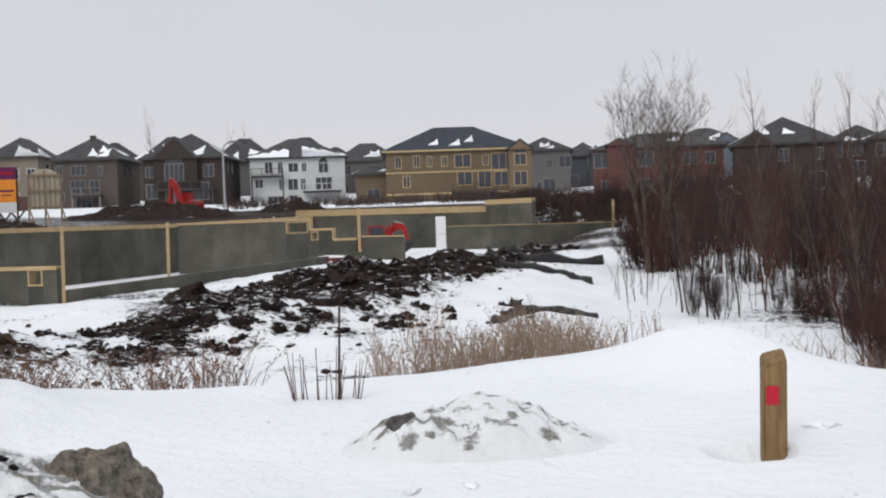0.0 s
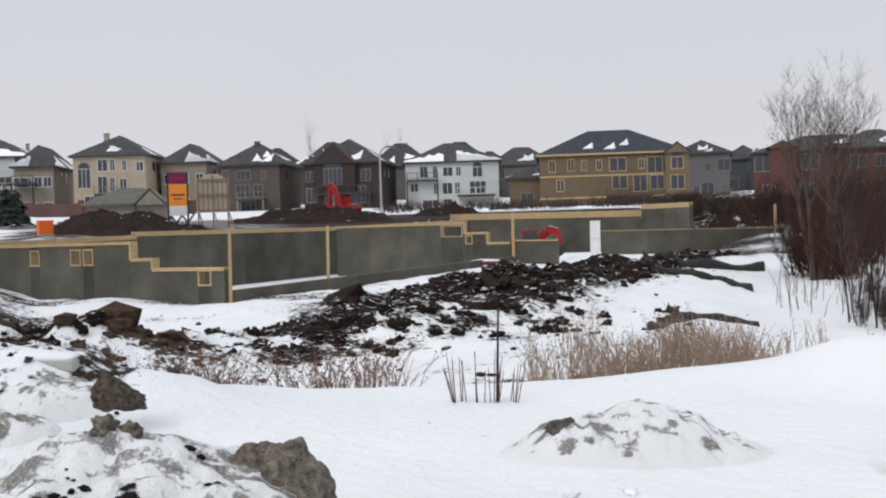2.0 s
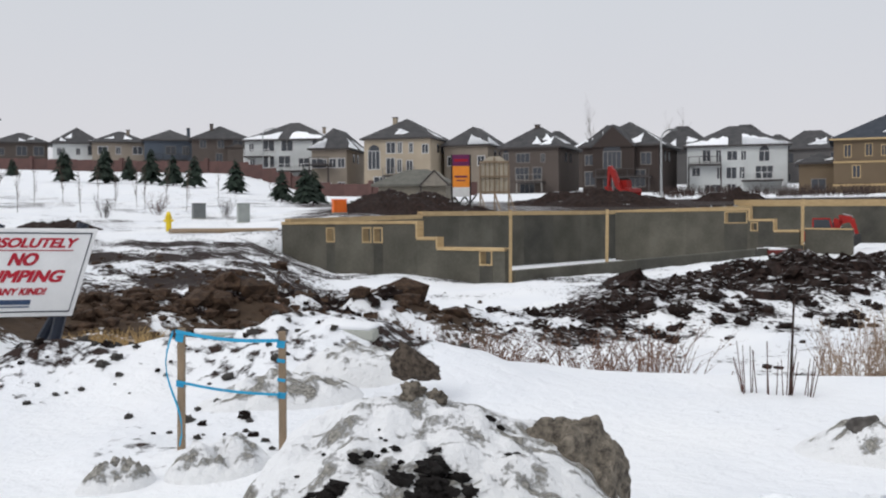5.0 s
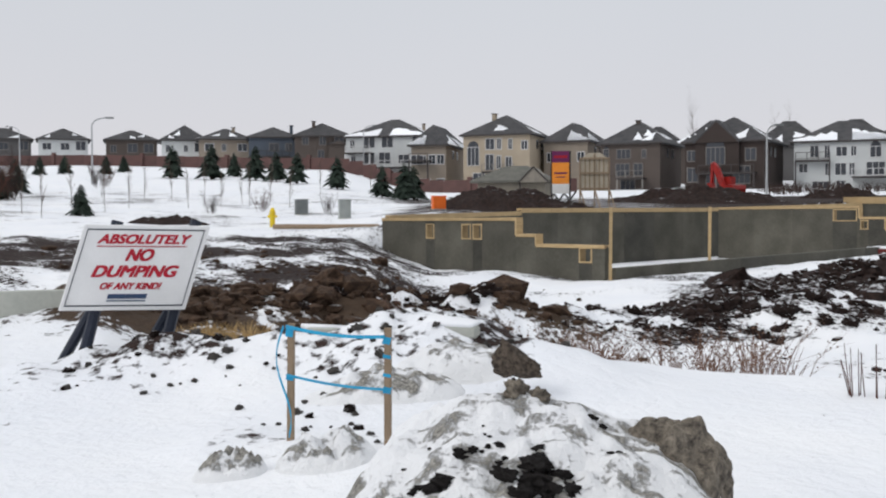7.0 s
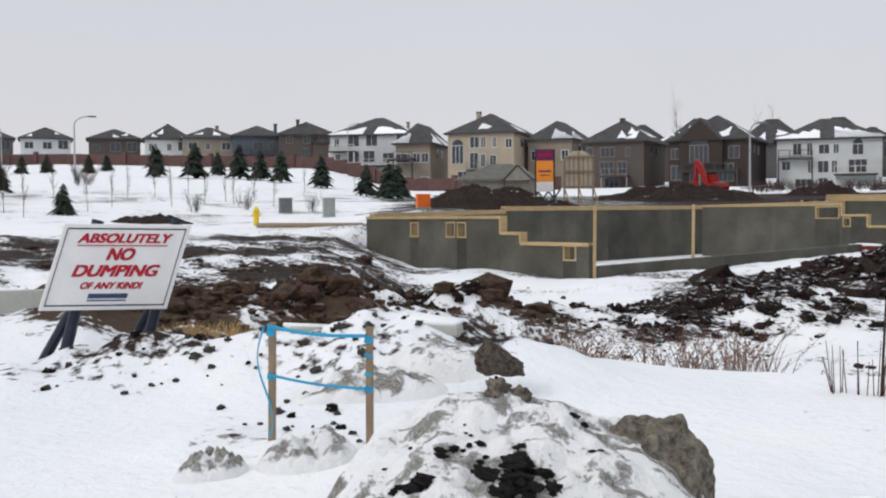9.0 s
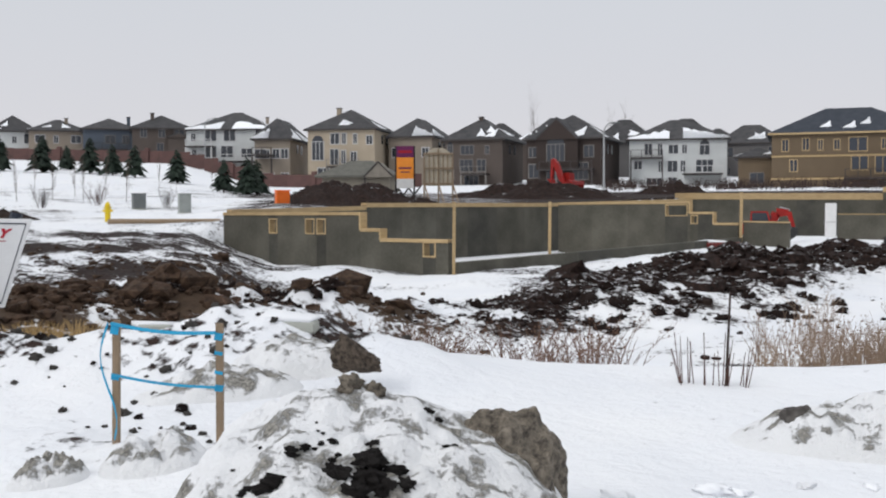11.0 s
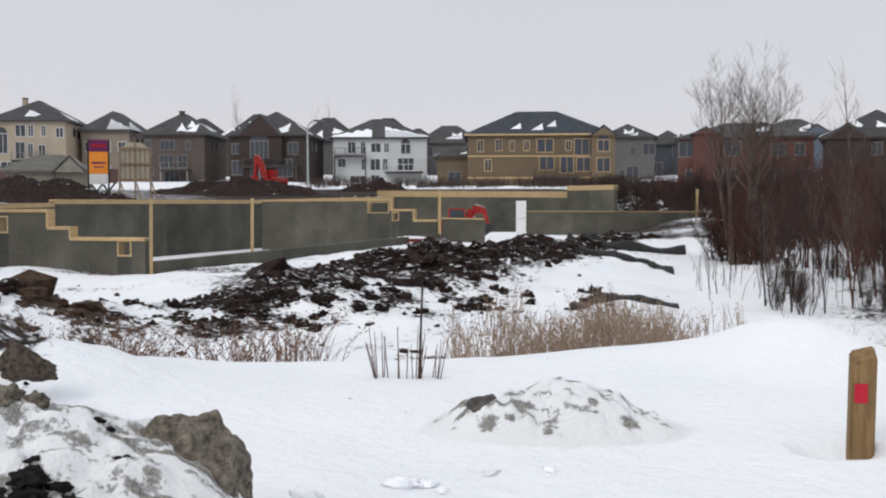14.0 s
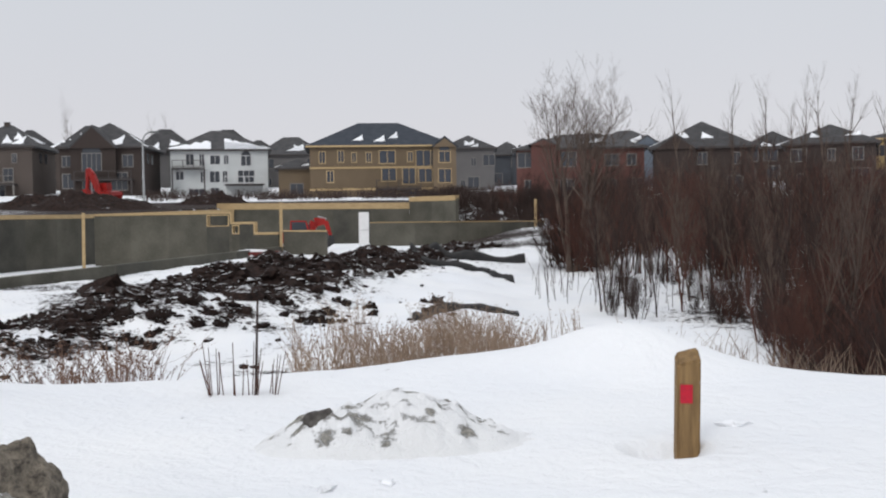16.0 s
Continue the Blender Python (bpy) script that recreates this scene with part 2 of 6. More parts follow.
def box(bm, x0, y0, z0, x1, y1, z1, bevel=0.0):
    vs = [bm.verts.new((x, y, z)) for z in (z0, z1) for x, y in ((x0, y0), (x1, y0), (x1, y1), (x0, y1))]
    fs = [bm.faces.new([vs[i] for i in q]) for q in ((3, 2, 1, 0), (4, 5, 6, 7), (0, 1, 5, 4), (1, 2, 6, 5), (2, 3, 7, 6), (3, 0, 4, 7))]
    if bevel:
        bmesh.ops.bevel(bm, geom=list({e for f in fs for e in f.edges}), offset=bevel, segments=1, affect="EDGES")
    return bm


def boxes(*rows, bevel=0.0):
    bm = bmesh.new()
    for r in rows:
        box(bm, *r, bevel=bevel)
    return bm


def tube(bm, a, b, ra, rb, n=6, cap=True):
    a, b = Vector(a), Vector(b)
    d = (b - a).normalized()
    u = d.orthogonal().normalized()
    v = d.cross(u)
    rings = [[bm.verts.new(p + r * (math.cos(2 * math.pi * k / n) * u + math.sin(2 * math.pi * k / n) * v)) for k in range(n)] for p, r in ((a, ra), (b, rb))]
    for k in range(n):
        bm.faces.new((rings[0][k], rings[0][(k + 1) % n], rings[1][(k + 1) % n], rings[1][k]))
    if cap:
        bm.faces.new(rings[0][::-1])
        bm.faces.new(rings[1])
    return bm


def tubes(*rows, n=8):
    bm = bmesh.new()
    for a, b, ra, rb in rows:
        tube(bm, a, b, ra, rb, n)
    return bm


def prism(outline, depth0, depth1, axis="y"):
    """An outline in (u, z), drawn out along y (or x)."""
    bm = bmesh.new()
    put = (lambda u, d, z: (u, d, z)) if axis == "y" else (lambda u, d, z: (d, u, z))
    front = [bm.verts.new(put(u, depth0, z)) for u, z in outline]
    back = [bm.verts.new(put(u, depth1, z)) for u, z in outline]
    bm.faces.new(front)
    bm.faces.new(back[::-1])
    k = len(outline)
    for i in range(k):
        bm.faces.new((front[i], back[i], back[(i + 1) % k], front[(i + 1) % k]))
    bmesh.ops.recalc_face_normals(bm, faces=bm.faces)
    return bm


def lump(seed, rx, ry, rz, rough=0.25, freq=1.5, div=3, flat=0.0):
    bm = bmesh.new()
    bmesh.ops.create_icosphere(bm, subdivisions=div, radius=1)
    off = Vector((seed * 7.3, seed * 3.1, seed * 1.7))
    for v in bm.verts:
        n = v.co.normalized()
        k = 1 + rough * noise.noise(n * freq + off) + 0.5 * rough * noise.noise(n * freq * 2.6 + off) + 0.25 * rough * noise.noise(n * freq * 6 + off)
        v.co = Vector((n.x * rx, n.y * ry, n.z * rz)) * k
        if flat and v.co.z < -flat * rz:
            v.co.z = -flat * rz
    return bm


# ---------------------------------------------------------------- ground
def sm(a, b, x):
    t = np.clip((x - a) / (b - a), 0, 1)
    return t * t * (3 - 2 * t)


def vnoise(x, y, s, seed):
    """Smooth value noise on a lattice of s metres."""
    rng = np.random.RandomState(seed)
    tab = rng.rand(64, 64)
    u, v = x / s, y / s
    i, j = np.floor(u).astype(int), np.floor(v).astype(int)
    fu, fv = u - i, v - j
    fu, fv = fu * fu * (3 - 2 * fu), fv * fv * (3 - 2 * fv)
    g = lambda a, b: tab[a % 64, b % 64]
    return (g(i, j) * (1 - fu) + g(i + 1, j) * fu) * (1 - fv) + (g(i, j + 1) * (1 - fu) + g(i + 1, j + 1) * fu) * fv - 0.5


def ridge(x, y, ax, ay, bx, by):
    """How far a place lies from a line between two points, and how far along it."""
    dx, dy = bx - ax, by - ay
    t = np.clip(((x - ax) * dx + (y - ay) * dy) / (dx * dx + dy * dy), 0, 1)
    return np.hypot(x - ax - t * dx, y - ay - t * dy), t


def cells(x, y, s, seed, fill=0.75):
    """Rounded clods, one to a lattice square of s metres, of uneven size: 0 between them, up to 1 on top."""
    rng = np.random.RandomState(seed)
    jx, jy, big = rng.rand(64, 64), rng.rand(64, 64), rng.rand(64, 64)
    i0, j0 = np.floor(x / s).astype(int), np.floor(y / s).astype(int)
    out = np.zeros_like(x)
    for di in (-1, 0, 1):
        for dj in (-1, 0, 1):
            i, j = (i0 + di) % 64, (j0 + dj) % 64
            px, py = (i0 + di + jx[i, j]) * s, (j0 + dj + jy[i, j]) * s
            w = s * (0.3 + 0.55 * big[i, j])
            q = 1 - ((x - px) ** 2 + (y - py) ** 2) / (w * w)
            out = np.maximum(out, np.where(big[i, j] < fill, np.clip(q, 0, 1) ** 0.8 * (0.4 + 0.8 * big[i, j]), 0))
    return out


def polar(az, r):
    return r * math.sin(radians(az)), r * math.cos(radians(az))


def clay(x, y):
    """Where the bare soil is brown clay, not black topsoil."""
    d, t = ridge(x, y, *polar(-46, 15.5), *polar(-25.5, 18.0))
    return np.exp(-(d / 2.6) ** 4)


def terrain(x, y):
    """Height and bareness (0 snow, 1 soil) of the ground."""
    x, y = np.asarray(x, float), np.asarray(y, float)
    r, a = np.hypot(x, y), np.degrees(np.arctan2(x, y))
    left = np.interp(r, (0, 9, 13, 17, 30, 50, 60, 90, 160, 235, 500, 2500), (.2, .2, -.3, -.3, .5, 1.15, 1.6, 3.6, 8.9, 13, 20, 25))
    right = np.interp(r, (0, 9, 14, 24, 40, 60, 100, 150, 240, 500, 2500), (.2, .2, -.9, -.85, -.5, .8, 3.0, 5.5, 10, 16, 25))
    dug = np.interp(r, (0, 9, 14, 20, 33, 45, 60, 72), (.2, .2, -.8, -.62, -.4, -.2, 0, -.05))
    kept = np.interp(r, (30, 42, 60, 75, 95, 150, 240, 500, 2500), (.6, 1.3, 2.0, 2.6, 3.3, 5.2, 10, 18, 25))
    edge = np.interp(a, (-33, -21.4, -14.4, -8.2, -6, 3, 5, 9.5), (42.5, 50.2, 58.6, 70.2, 73, 73, 69, 64))
    middle = dug + (kept - dug) * sm(0.2, 1.4, r - edge)
    wl_, wr_ = sm(-29, -35, a), sm(4, 9.5, a)
    z = middle * (1 - wl_) * (1 - wr_) + left * wl_ + right * wr_
    bare = np.zeros_like(z)
    near = sm(11, 8, r)
    # drifts of the near bank
    z += near * (0.10 * vnoise(x, y, 2.3, 1) + 0.04 * vnoise(x, y, 0.8, 2) + 0.012 * vnoise(x, y, 0.22, 3))
    z += 0.34 * np.exp(-(((x - 2.2) / 0.75) ** 2 + ((y - 8.7) / 0.6) ** 2)) + 0.14 * np.exp(-(((x - 0.9) / 1.3) ** 2 + ((y - 8.9) / 0.6) ** 2))
    z += 0.12 * np.exp(-(((x + 3.4) / 1.4) ** 2 + ((y - 7.2) / 0.8) ** 2))
    # hollow round the post
    z -= 0.16 * np.exp(-(np.hypot(x - 1.66, y - 5.78) / 0.2) ** 4)
    hump = np.exp(-(((a + 33.0) / 4.6) ** 2 + ((r - 8.9) / 1.3) ** 2))
    z += 0.27 * hump * (0.8 + 0.8 * vnoise(x, y, 0.8, 29) + 0.6 * vnoise(x, y, 0.3, 31) + 0.3 * vnoise(x, y, 0.13, 35))
    bare += 0.16 * hump * (0.85 + 1.3 * vnoise(x, y, 0.5, 32) + 0.8 * vnoise(x, y, 0.2, 36))
    far = sm(10, 14, r)
    rough = sm(12, 16, r) * sm(75, 40, r)
    z += far * rough * (0.22 * vnoise(x, y, 3.1, 4) + 0.12 * vnoise(x, y, 1.1, 5) + 0.06 * vnoise(x, y, 0.4, 6))
    bare += rough * (0.2 + 0.42 * vnoise(x, y, 4.7, 7) + 0.5 * vnoise(x, y, 1.3, 26)) * sm(2, -6, a) * sm(46, 36, r)
    z += sm(80, 160, r) * 1.2 * vnoise(x, y, 35, 8)
    # long spoil ridge in front of the foundation
    heap_z, heap_b = np.zeros_like(z), np.zeros_like(z)
    for (p, q), w, h in ((((-19.5, 20.5), (-12.5, 22.8)), 1.3, 0.22), (((-12.5, 22.8), (-8.5, 26)), 1.8, 0.42), (((-8.5, 26), (-4.0, 32)), 2.6, 0.56), (((-4.0, 32), (1.5, 40)), 2.8, 0.42), (((1.5, 40), (5, 48)), 1.8, 0.3)):
        d, t = ridge(x, y, *polar(*p), *polar(*q))
        heap_z = np.maximum(heap_z, h * np.exp(-(d / w) ** 2))
        heap_b = np.maximum(heap_b, np.exp(-(d / (w * 1.25)) ** 2))
    lumps = np.maximum(cells(x, y, 1.25, 41), 0.7 * cells(x, y, 0.62, 42, 0.85))
    z += heap_z * (0.85 + 1.0 * vnoise(x, y, 1.3, 9) + 0.7 * vnoise(x, y, 0.6, 10)) + heap_b * 0.2 * lumps
    bare += heap_b * (0.2 + 0.5 * sm(-9, -4, a) * sm(0.45, 0.95, heap_b) + 0.5 * lumps + 0.45 * vnoise(x, y, 1.7, 21) + 0.5 * vnoise(x, y, 0.4, 22))
    # brown bank of the ditch
    d, t = ridge(x, y, *polar(-46, 15.5), *polar(-25.5, 18.5))
    k = np.exp(-(d / 1.7) ** 2)
    z += k * 0.2 * np.maximum(cells(x, y, 1.1, 43), 0.7 * cells(x, y, 0.5, 44, 0.85))
    z += (0.6 + 0.15 * t) * k * (0.85 + 0.45 * vnoise(x, y, 1.4, 11) + 0.25 * vnoise(x, y, 0.6, 12) + 0.2 * vnoise(x, y, 0.25, 33))
    bare += 1.0 * np.exp(-(d / 1.9) ** 2) * (0.72 + 0.9 * vnoise(x, y, 1.2, 23) + 0.9 * vnoise(x, y, 0.4, 34) + 0.5 * vnoise(x, y, 0.2, 38))
    # rutted ground beside the foundation
    rut = sm(-25, -33, a) * sm(19, 23, r) * sm(48, 36, r)
    ra, rb = x * 0.41 + y * 0.91, x * 0.91 - y * 0.41
    track = vnoise(ra * 1.0, rb * 0.3, 0.5, 13) + 0.6 * vnoise(ra, rb * 0.3, 0.25, 28)
    z += rut * 0.12 * track
    bare += rut * (0.33 + 0.34 * track + 0.3 * vnoise(x, y, 2.2, 27))
    # rubble of the near bank under the sign
    d, t = ridge(x, y, *polar(-48, 9.3), *polar(-27, 8.6))
    k = np.exp(-(d / 1.0) ** 2)
    z += 0.22 * k * (1 + 1.2 * vnoise(x, y, 0.7, 14) + 0.5 * vnoise(x, y, 0.25, 15))
    bare += 0.3 * k * (1 + 1.5 * vnoise(x, y, 0.9, 24))
    d, t = ridge(x, y, *polar(-41, 6.0), *polar(-33, 5.4))
    k = np.exp(-(d / 0.5) ** 2)
    z += 0.09 * k * (1 + 1.4 * vnoise(x, y, 0.35, 16))
    bare += 0.12 * k * (1 + 1.4 * vnoise(x, y, 0.4, 25))
    # level snow in front of the road barrier
    z += 0.42 * sm(-44, -48.5, a) * sm(9.5, 12, r) * sm(19, 15, r)
    # the open basement floor lies lower than the ground outside
    pu, pg = (x + 11.3) * 0.338 + (y - 31.2) * 0.941, -(x + 11.3) * 0.941 + (y - 31.2) * 0.338
    inside = sm(-0.1, 0.4, pg) * sm(12.7, 12.1, pg) * sm(0.1, 0.7, pu) * sm(34, 30, pu)
    z += inside * (-0.85 + 0.012 * pu - z)
    bare += sm(0.5, 2, r - edge) * sm(105, 85, r) * (0.5 + 0.3 * sm(-18, -14, a)) * sm(-33, -28, a) * sm(8, 0, a)
    # earth thrown up behind the foundation, and leaf litter under the thicket
    bare += 0.35 * sm(12, 20, a) * sm(18, 26, r) * sm(90, 50, r) * (1 + vnoise(x, y, 2.5, 17))
    bare += 0.5 * sm(3, 6, a) * sm(15, 12, a) * sm(46, 53, r) * sm(82, 70, r) * (1 + vnoise(x, y, 2.0, 45))
    bare += sm(-27, -31, a) * sm(40, 48, r) * sm(115, 90, r) * (0.17 + 0.3 * vnoise(x, y, 5.0, 39) + 0.4 * vnoise(x, y, 1.5, 40))
    bare *= 1 - 0.9 * near * (a > -25)
    return z, np.clip(bare, 0, 1.4)


def height(x, y):
    return float(terrain(np.array([x]), np.array([y]))[0][0])


def make_ground():
    az = np.concatenate([np.arange(-180, -62, 4.0), np.arange(-62, 36, 0.22), np.arange(36, 180, 4.0)])
    rs = [0.0]
    rr = 0.6
    while rr < 2400:
        rs.append(rr)
        rr += max(0.06, rr * 0.0095) if 3 < rr < 130 else (0.35 if rr <= 3 else rr * 0.08)
    rs = np.array(rs[1:])
    A, R = np.meshgrid(np.radians(az), rs, indexing="ij")
    X, Y = R * np.sin(A), R * np.cos(A)
    Z, B = terrain(X, Y)
    na, nr = X.shape
    co = np.stack([X, Y, Z], -1).reshape(-1, 3)
    co = np.vstack([co, [[0, 0, 0.2]]])
    i = np.arange(na)[:, None]
    j = np.arange(nr - 1)[None, :]
    i2 = (i + 1) % na
    q = np.stack([i * nr + j, i * nr + j + 1, i2 * nr + j + 1, i2 * nr + j], -1).reshape(-1, 4)[:, ::-1]
    tris = np.stack([np.full(na, na * nr), np.arange(na) * nr, ((np.arange(na) + 1) % na) * nr], -1)[:, ::-1]
    me = bpy.data.meshes.new("ground")
    me.from_pydata(co.tolist(), [], q.tolist() + tris.tolist())
    at = me.attributes.new("bare", "FLOAT", "POINT")
    at.data.foreach_set("value", np.append(B.ravel(), 0.0).astype(np.float32))
    at = me.attributes.new("clay", "FLOAT", "POINT")
    at.data.foreach_set("value", np.append(clay(X, Y).ravel(), 0.0).astype(np.float32))
    me.materials.append(M_ground)
    for f in me.polygons:
        f.use_smooth = True
    return tagged(new("ground", me), "snow-covered ground with bare dark soil and ruts", "ground", kind="structure")


make_ground()

# ---------------------------------------------------------------- foundation
def wall_run(name, a, b, z0, tops, label, thick=0.24, holes=(), band=0.11, material=None, pier=()):
    """A concrete wall from a to b; tops: (from, to, height at from, height at to) along it; holes: (s0, s1, z0, z1)."""
    a, b = Vector(a), Vector(b)
    run = (b - a).length
    th = thing(name, pose(a.x, a.y, 0, 0, 0, math.degrees(math.atan2(b.y - a.y, b.x - a.x))), label, "foundation", "foundation walls")
    cuts = sorted({0.0, run, *[t[k] for t in tops for k in (0, 1)], *[h[k] for h in holes for k in (0, 1)]})
    for k, (s0, s1) in enumerate(zip(cuts, cuts[1:])):
        if s1 - s0 < 1e-3:
            continue
        mid_s = (s0 + s1) / 2
        top = next((t for t in tops if t[0] <= mid_s <= t[1]), None)
        if not top:
            continue
        ht = lambda s: top[2] + (top[3] - top[2]) * (s - top[0]) / max(top[1] - top[0], 1e-3)
        hole = next((h for h in holes if h[0] <= mid_s <= h[1]), None)
        spans = [(z0, z0, ht(s0), ht(s1))] if not hole else [(z0, z0, hole[2], hole[2]), (hole[3], hole[3], ht(s0), ht(s1))]
        # form panels about 2.4 m long
        for zl, _, h0, h1 in spans:
            n = max(1, round((s1 - s0) / 2.4))
            for i in range(n):
                u0, u1 = s0 + (s1 - s0) * i / n, s0 + (s1 - s0) * (i + 1) / n
                g0, g1 = h0 + (h1 - h0) * i / n, h0 + (h1 - h0) * (i + 1) / n
                jog = 0.004 * ((i + k) % 2)
                bm = prism([(u0, zl), (u1, zl), (u1, g1), (u0, g0)], -thick / 2 - jog, thick / 2 + jog)
                part("panel", bm, (M_conc, M_conc2)[(i * 3 + k) % 4 == 1] if not material else material, th)
        if hole:
            s, e, lo, hi = hole
            w = 0.05
            for q in ((s, lo, s + w, hi), (e - w, lo, e, hi), (s, lo - w, e, lo), (s, hi, e, hi + w)):
                part("window_buck", boxes((q[0], -thick / 2 - 0.02, q[1], q[2], thick / 2 + 0.02, q[3])), M_wood, th, "raw lumber window buck")
    for s0, s1, h0, h1 in tops if band else ():
        part("sill_plate", prism([(s0, h0 - band * 0.55), (s1, h1 - band * 0.55), (s1, h1 + band * 0.45), (s0, h0 + band * 0.45)], -thick / 2 - 0.035, thick / 2 + 0.035), M_wood, th, "raw lumber plate along the top")
    for t0, t1 in zip(tops, tops[1:]):
        lo, hi = sorted((t0[3], t1[2]))
        part("step_board", boxes((t1[0] - 0.03, -thick / 2 - 0.045, lo, t1[0] + 0.03, thick / 2 + 0.045, hi + 0.05)), M_wood, th, "raw lumber board at a step")
    return th


F0, B0 = Vector((-11.3, 31.2)), Vector((-22.0, 35.3))
U, G = Vector((0.338, 0.941)), Vector((-0.941, 0.338))
wall_run("foundation_wall", B0, F0, -1.2, ((0, 7.5, 1.5, 1.5), (7.5, 8.45, 0.95, 0.95), (8.45, 11.42, 0.62, 0.62)), "stepped grey concrete end wall with lumber plates on top",
         holes=((2.7, 3.18, 0.82, 1.28), (4.7, 5.2, 0.82, 1.28), (5.3, 5.78, 0.82, 1.28), (10.35, 10.9, 0.14, 0.54)))
wall_run("foundation_wall", B0 + 0.15 * U, B0 + 7.6 * U, -1.2, ((0, 7.45, 1.58, 1.74),), "grey concrete back wall with a lumber plate", band=0.18)
wall_run("foundation_wall", B0 + 7.6 * U, B0 + 38.8 * U, -1.2, ((0, 14.4, 1.87, 1.94), (14.4, 31.2, 1.94, 2.3)), "tall grey concrete back wall with a wide lumber plate", band=0.2,
         holes=((20.7, 21.7, 1.42, 1.84), (21.8, 22.8, 1.42, 1.84)))
P3 = Vector((-4.04, 51.4))
wall_run("foundation_wall", P3 + 10.2 * G, P3 + 0.1 * G, -0.8, ((0, 7.6, 1.98, 1.98), (7.6, 8.85, 1.47, 1.47), (8.85, 10.1, 0.95, 0.95)), "stepped concrete party wall with lumber edges", holes=((6.3, 7.5, 1.36, 1.84), (7.66, 8.05, 0.98, 1.32)))
wall_run("foundation_wall", P3 + Vector((0.12, 0)), Vector((-1.83, 51.1)), -0.8, ((0, 2.1, 1.06, 1.02),), "short low concrete wall with a weathered plate", band=0.06)
wall_run("foundation_wall", (-9.9, 72.0), (3.0, 72.0), -0.8, ((0, 12.9, 2.6, 2.48),), "concrete rear wall of the second foundation with a deep lumber band", band=0.42)
wall_run("foundation_wall", (3.1, 71.9), (5.9, 67.6), -0.8, ((0, 5.1, 2.9, 2.87),), "raised concrete corner wall with a lumber band", band=0.32)
wall_run("foundation_wall", (0.25, 60.7), (10.6, 62.2), -0.8, ((0, 10.4, 1.38, 1.3),), "low concrete front wall with a thin plate", band=0.05)
wall_run("foundation_wall", F0 + 0.2 * U, P3 - 0.4 * U, -1.2, ((0, 21, -0.06, 0.3),), "low concrete footing curb dusted with snow", thick=0.3, band=0)


def timber(name, x, y, z0, z1, w, label):
    ob = new(name, mesh_of(boxes((-w / 2, -w / 2, 0, w / 2, w / 2, z1 - z0), bevel=0.006), name, M_wood))
    ob.matrix_world = pose(x, y, z0, 0.4, 0.5, 20)
    return tagged(ob, label, "timber", "upright timbers")


timber("upright_timber", -11.18, 31.05, -0.6, 1.86, 0.1, "raw lumber upright at the end of a concrete wall")
timber("upright_timber", -9.52, 36.6, -0.5, 1.9, 0.1, "raw lumber upright on the footing curb")
timber("upright_timber", -4.05, 51.25, -0.3, 2.42, 0.12, "raw lumber upright at the end of a stepped wall")
timber("upright_timber", 10.0, 61.9, 0.0, 2.6, 0.12, "thin lumber stake by the low wall")

# white insulated hatch leaning in the gap
door = thing("white_panel", pose(-0.1, 60.5, 0.12, -4, 0, -4), "white wrapped panel leaning against the concrete", "panel")
part("sheet", boxes((-0.28, -0.05, 0, 0.3, 0.03, 1.85), bevel=0.02), M_white, door)
part("strap", boxes((-0.3, -0.06, 0.8, 0.32, -0.045, 0.86)), M_trimw, door)
# red steel box half buried at the party wall
rb = thing("steel_bin", pose(-4.9, 48.2, -0.75, 0, 0, 2), "open red steel bin half buried in soil with snow on top", "bin")
part("body", boxes((-1.05, -0.5, 0, 1.05, 0.5, 0.92), bevel=0.03), M_rust, rb)
part("rim", boxes((-1.1, -0.56, 0.78, 1.1, -0.5, 0.88), (-1.1, 0.5, 0.78, 1.1, 0.56, 0.88)), M_rust, rb)
for x in (-0.8, -0.27, 0.27, 0.8):
    part("stiffener", boxes((x - 0.04, -0.57, 0, x + 0.04, -0.502, 0.78)), M_rust, rb)
bm = lump(4, 0.72, 0.42, 0.1, 0.25, 1.5, 3)
bmesh.ops.translate(bm, verts=bm.verts, vec=(-0.1, 0, 0.92))
part("snow_cap", bm, M_snow, rb, "cap of snow", True)
# planks lying on the basement floor
for k in range(9):
    s = 2.5 + 2.1 * k
    p = F0 + s * U + (1.4 + 0.5 * (k % 3)) * G
    ob = new("plank", mesh_of(boxes((-1.3, -0.12, 0, 1.3, 0.12, 0.05), bevel=0.004), "plank", M_stake if k % 2 else M_darkrock))
    ob.matrix_world = pose(p.x, p.y, height(p.x, p.y) + 0.02, 0, 0, 60 + 15 * (k % 4))
    tagged(ob, "dark wet plank lying in the open basement", "plank", "loose planks")


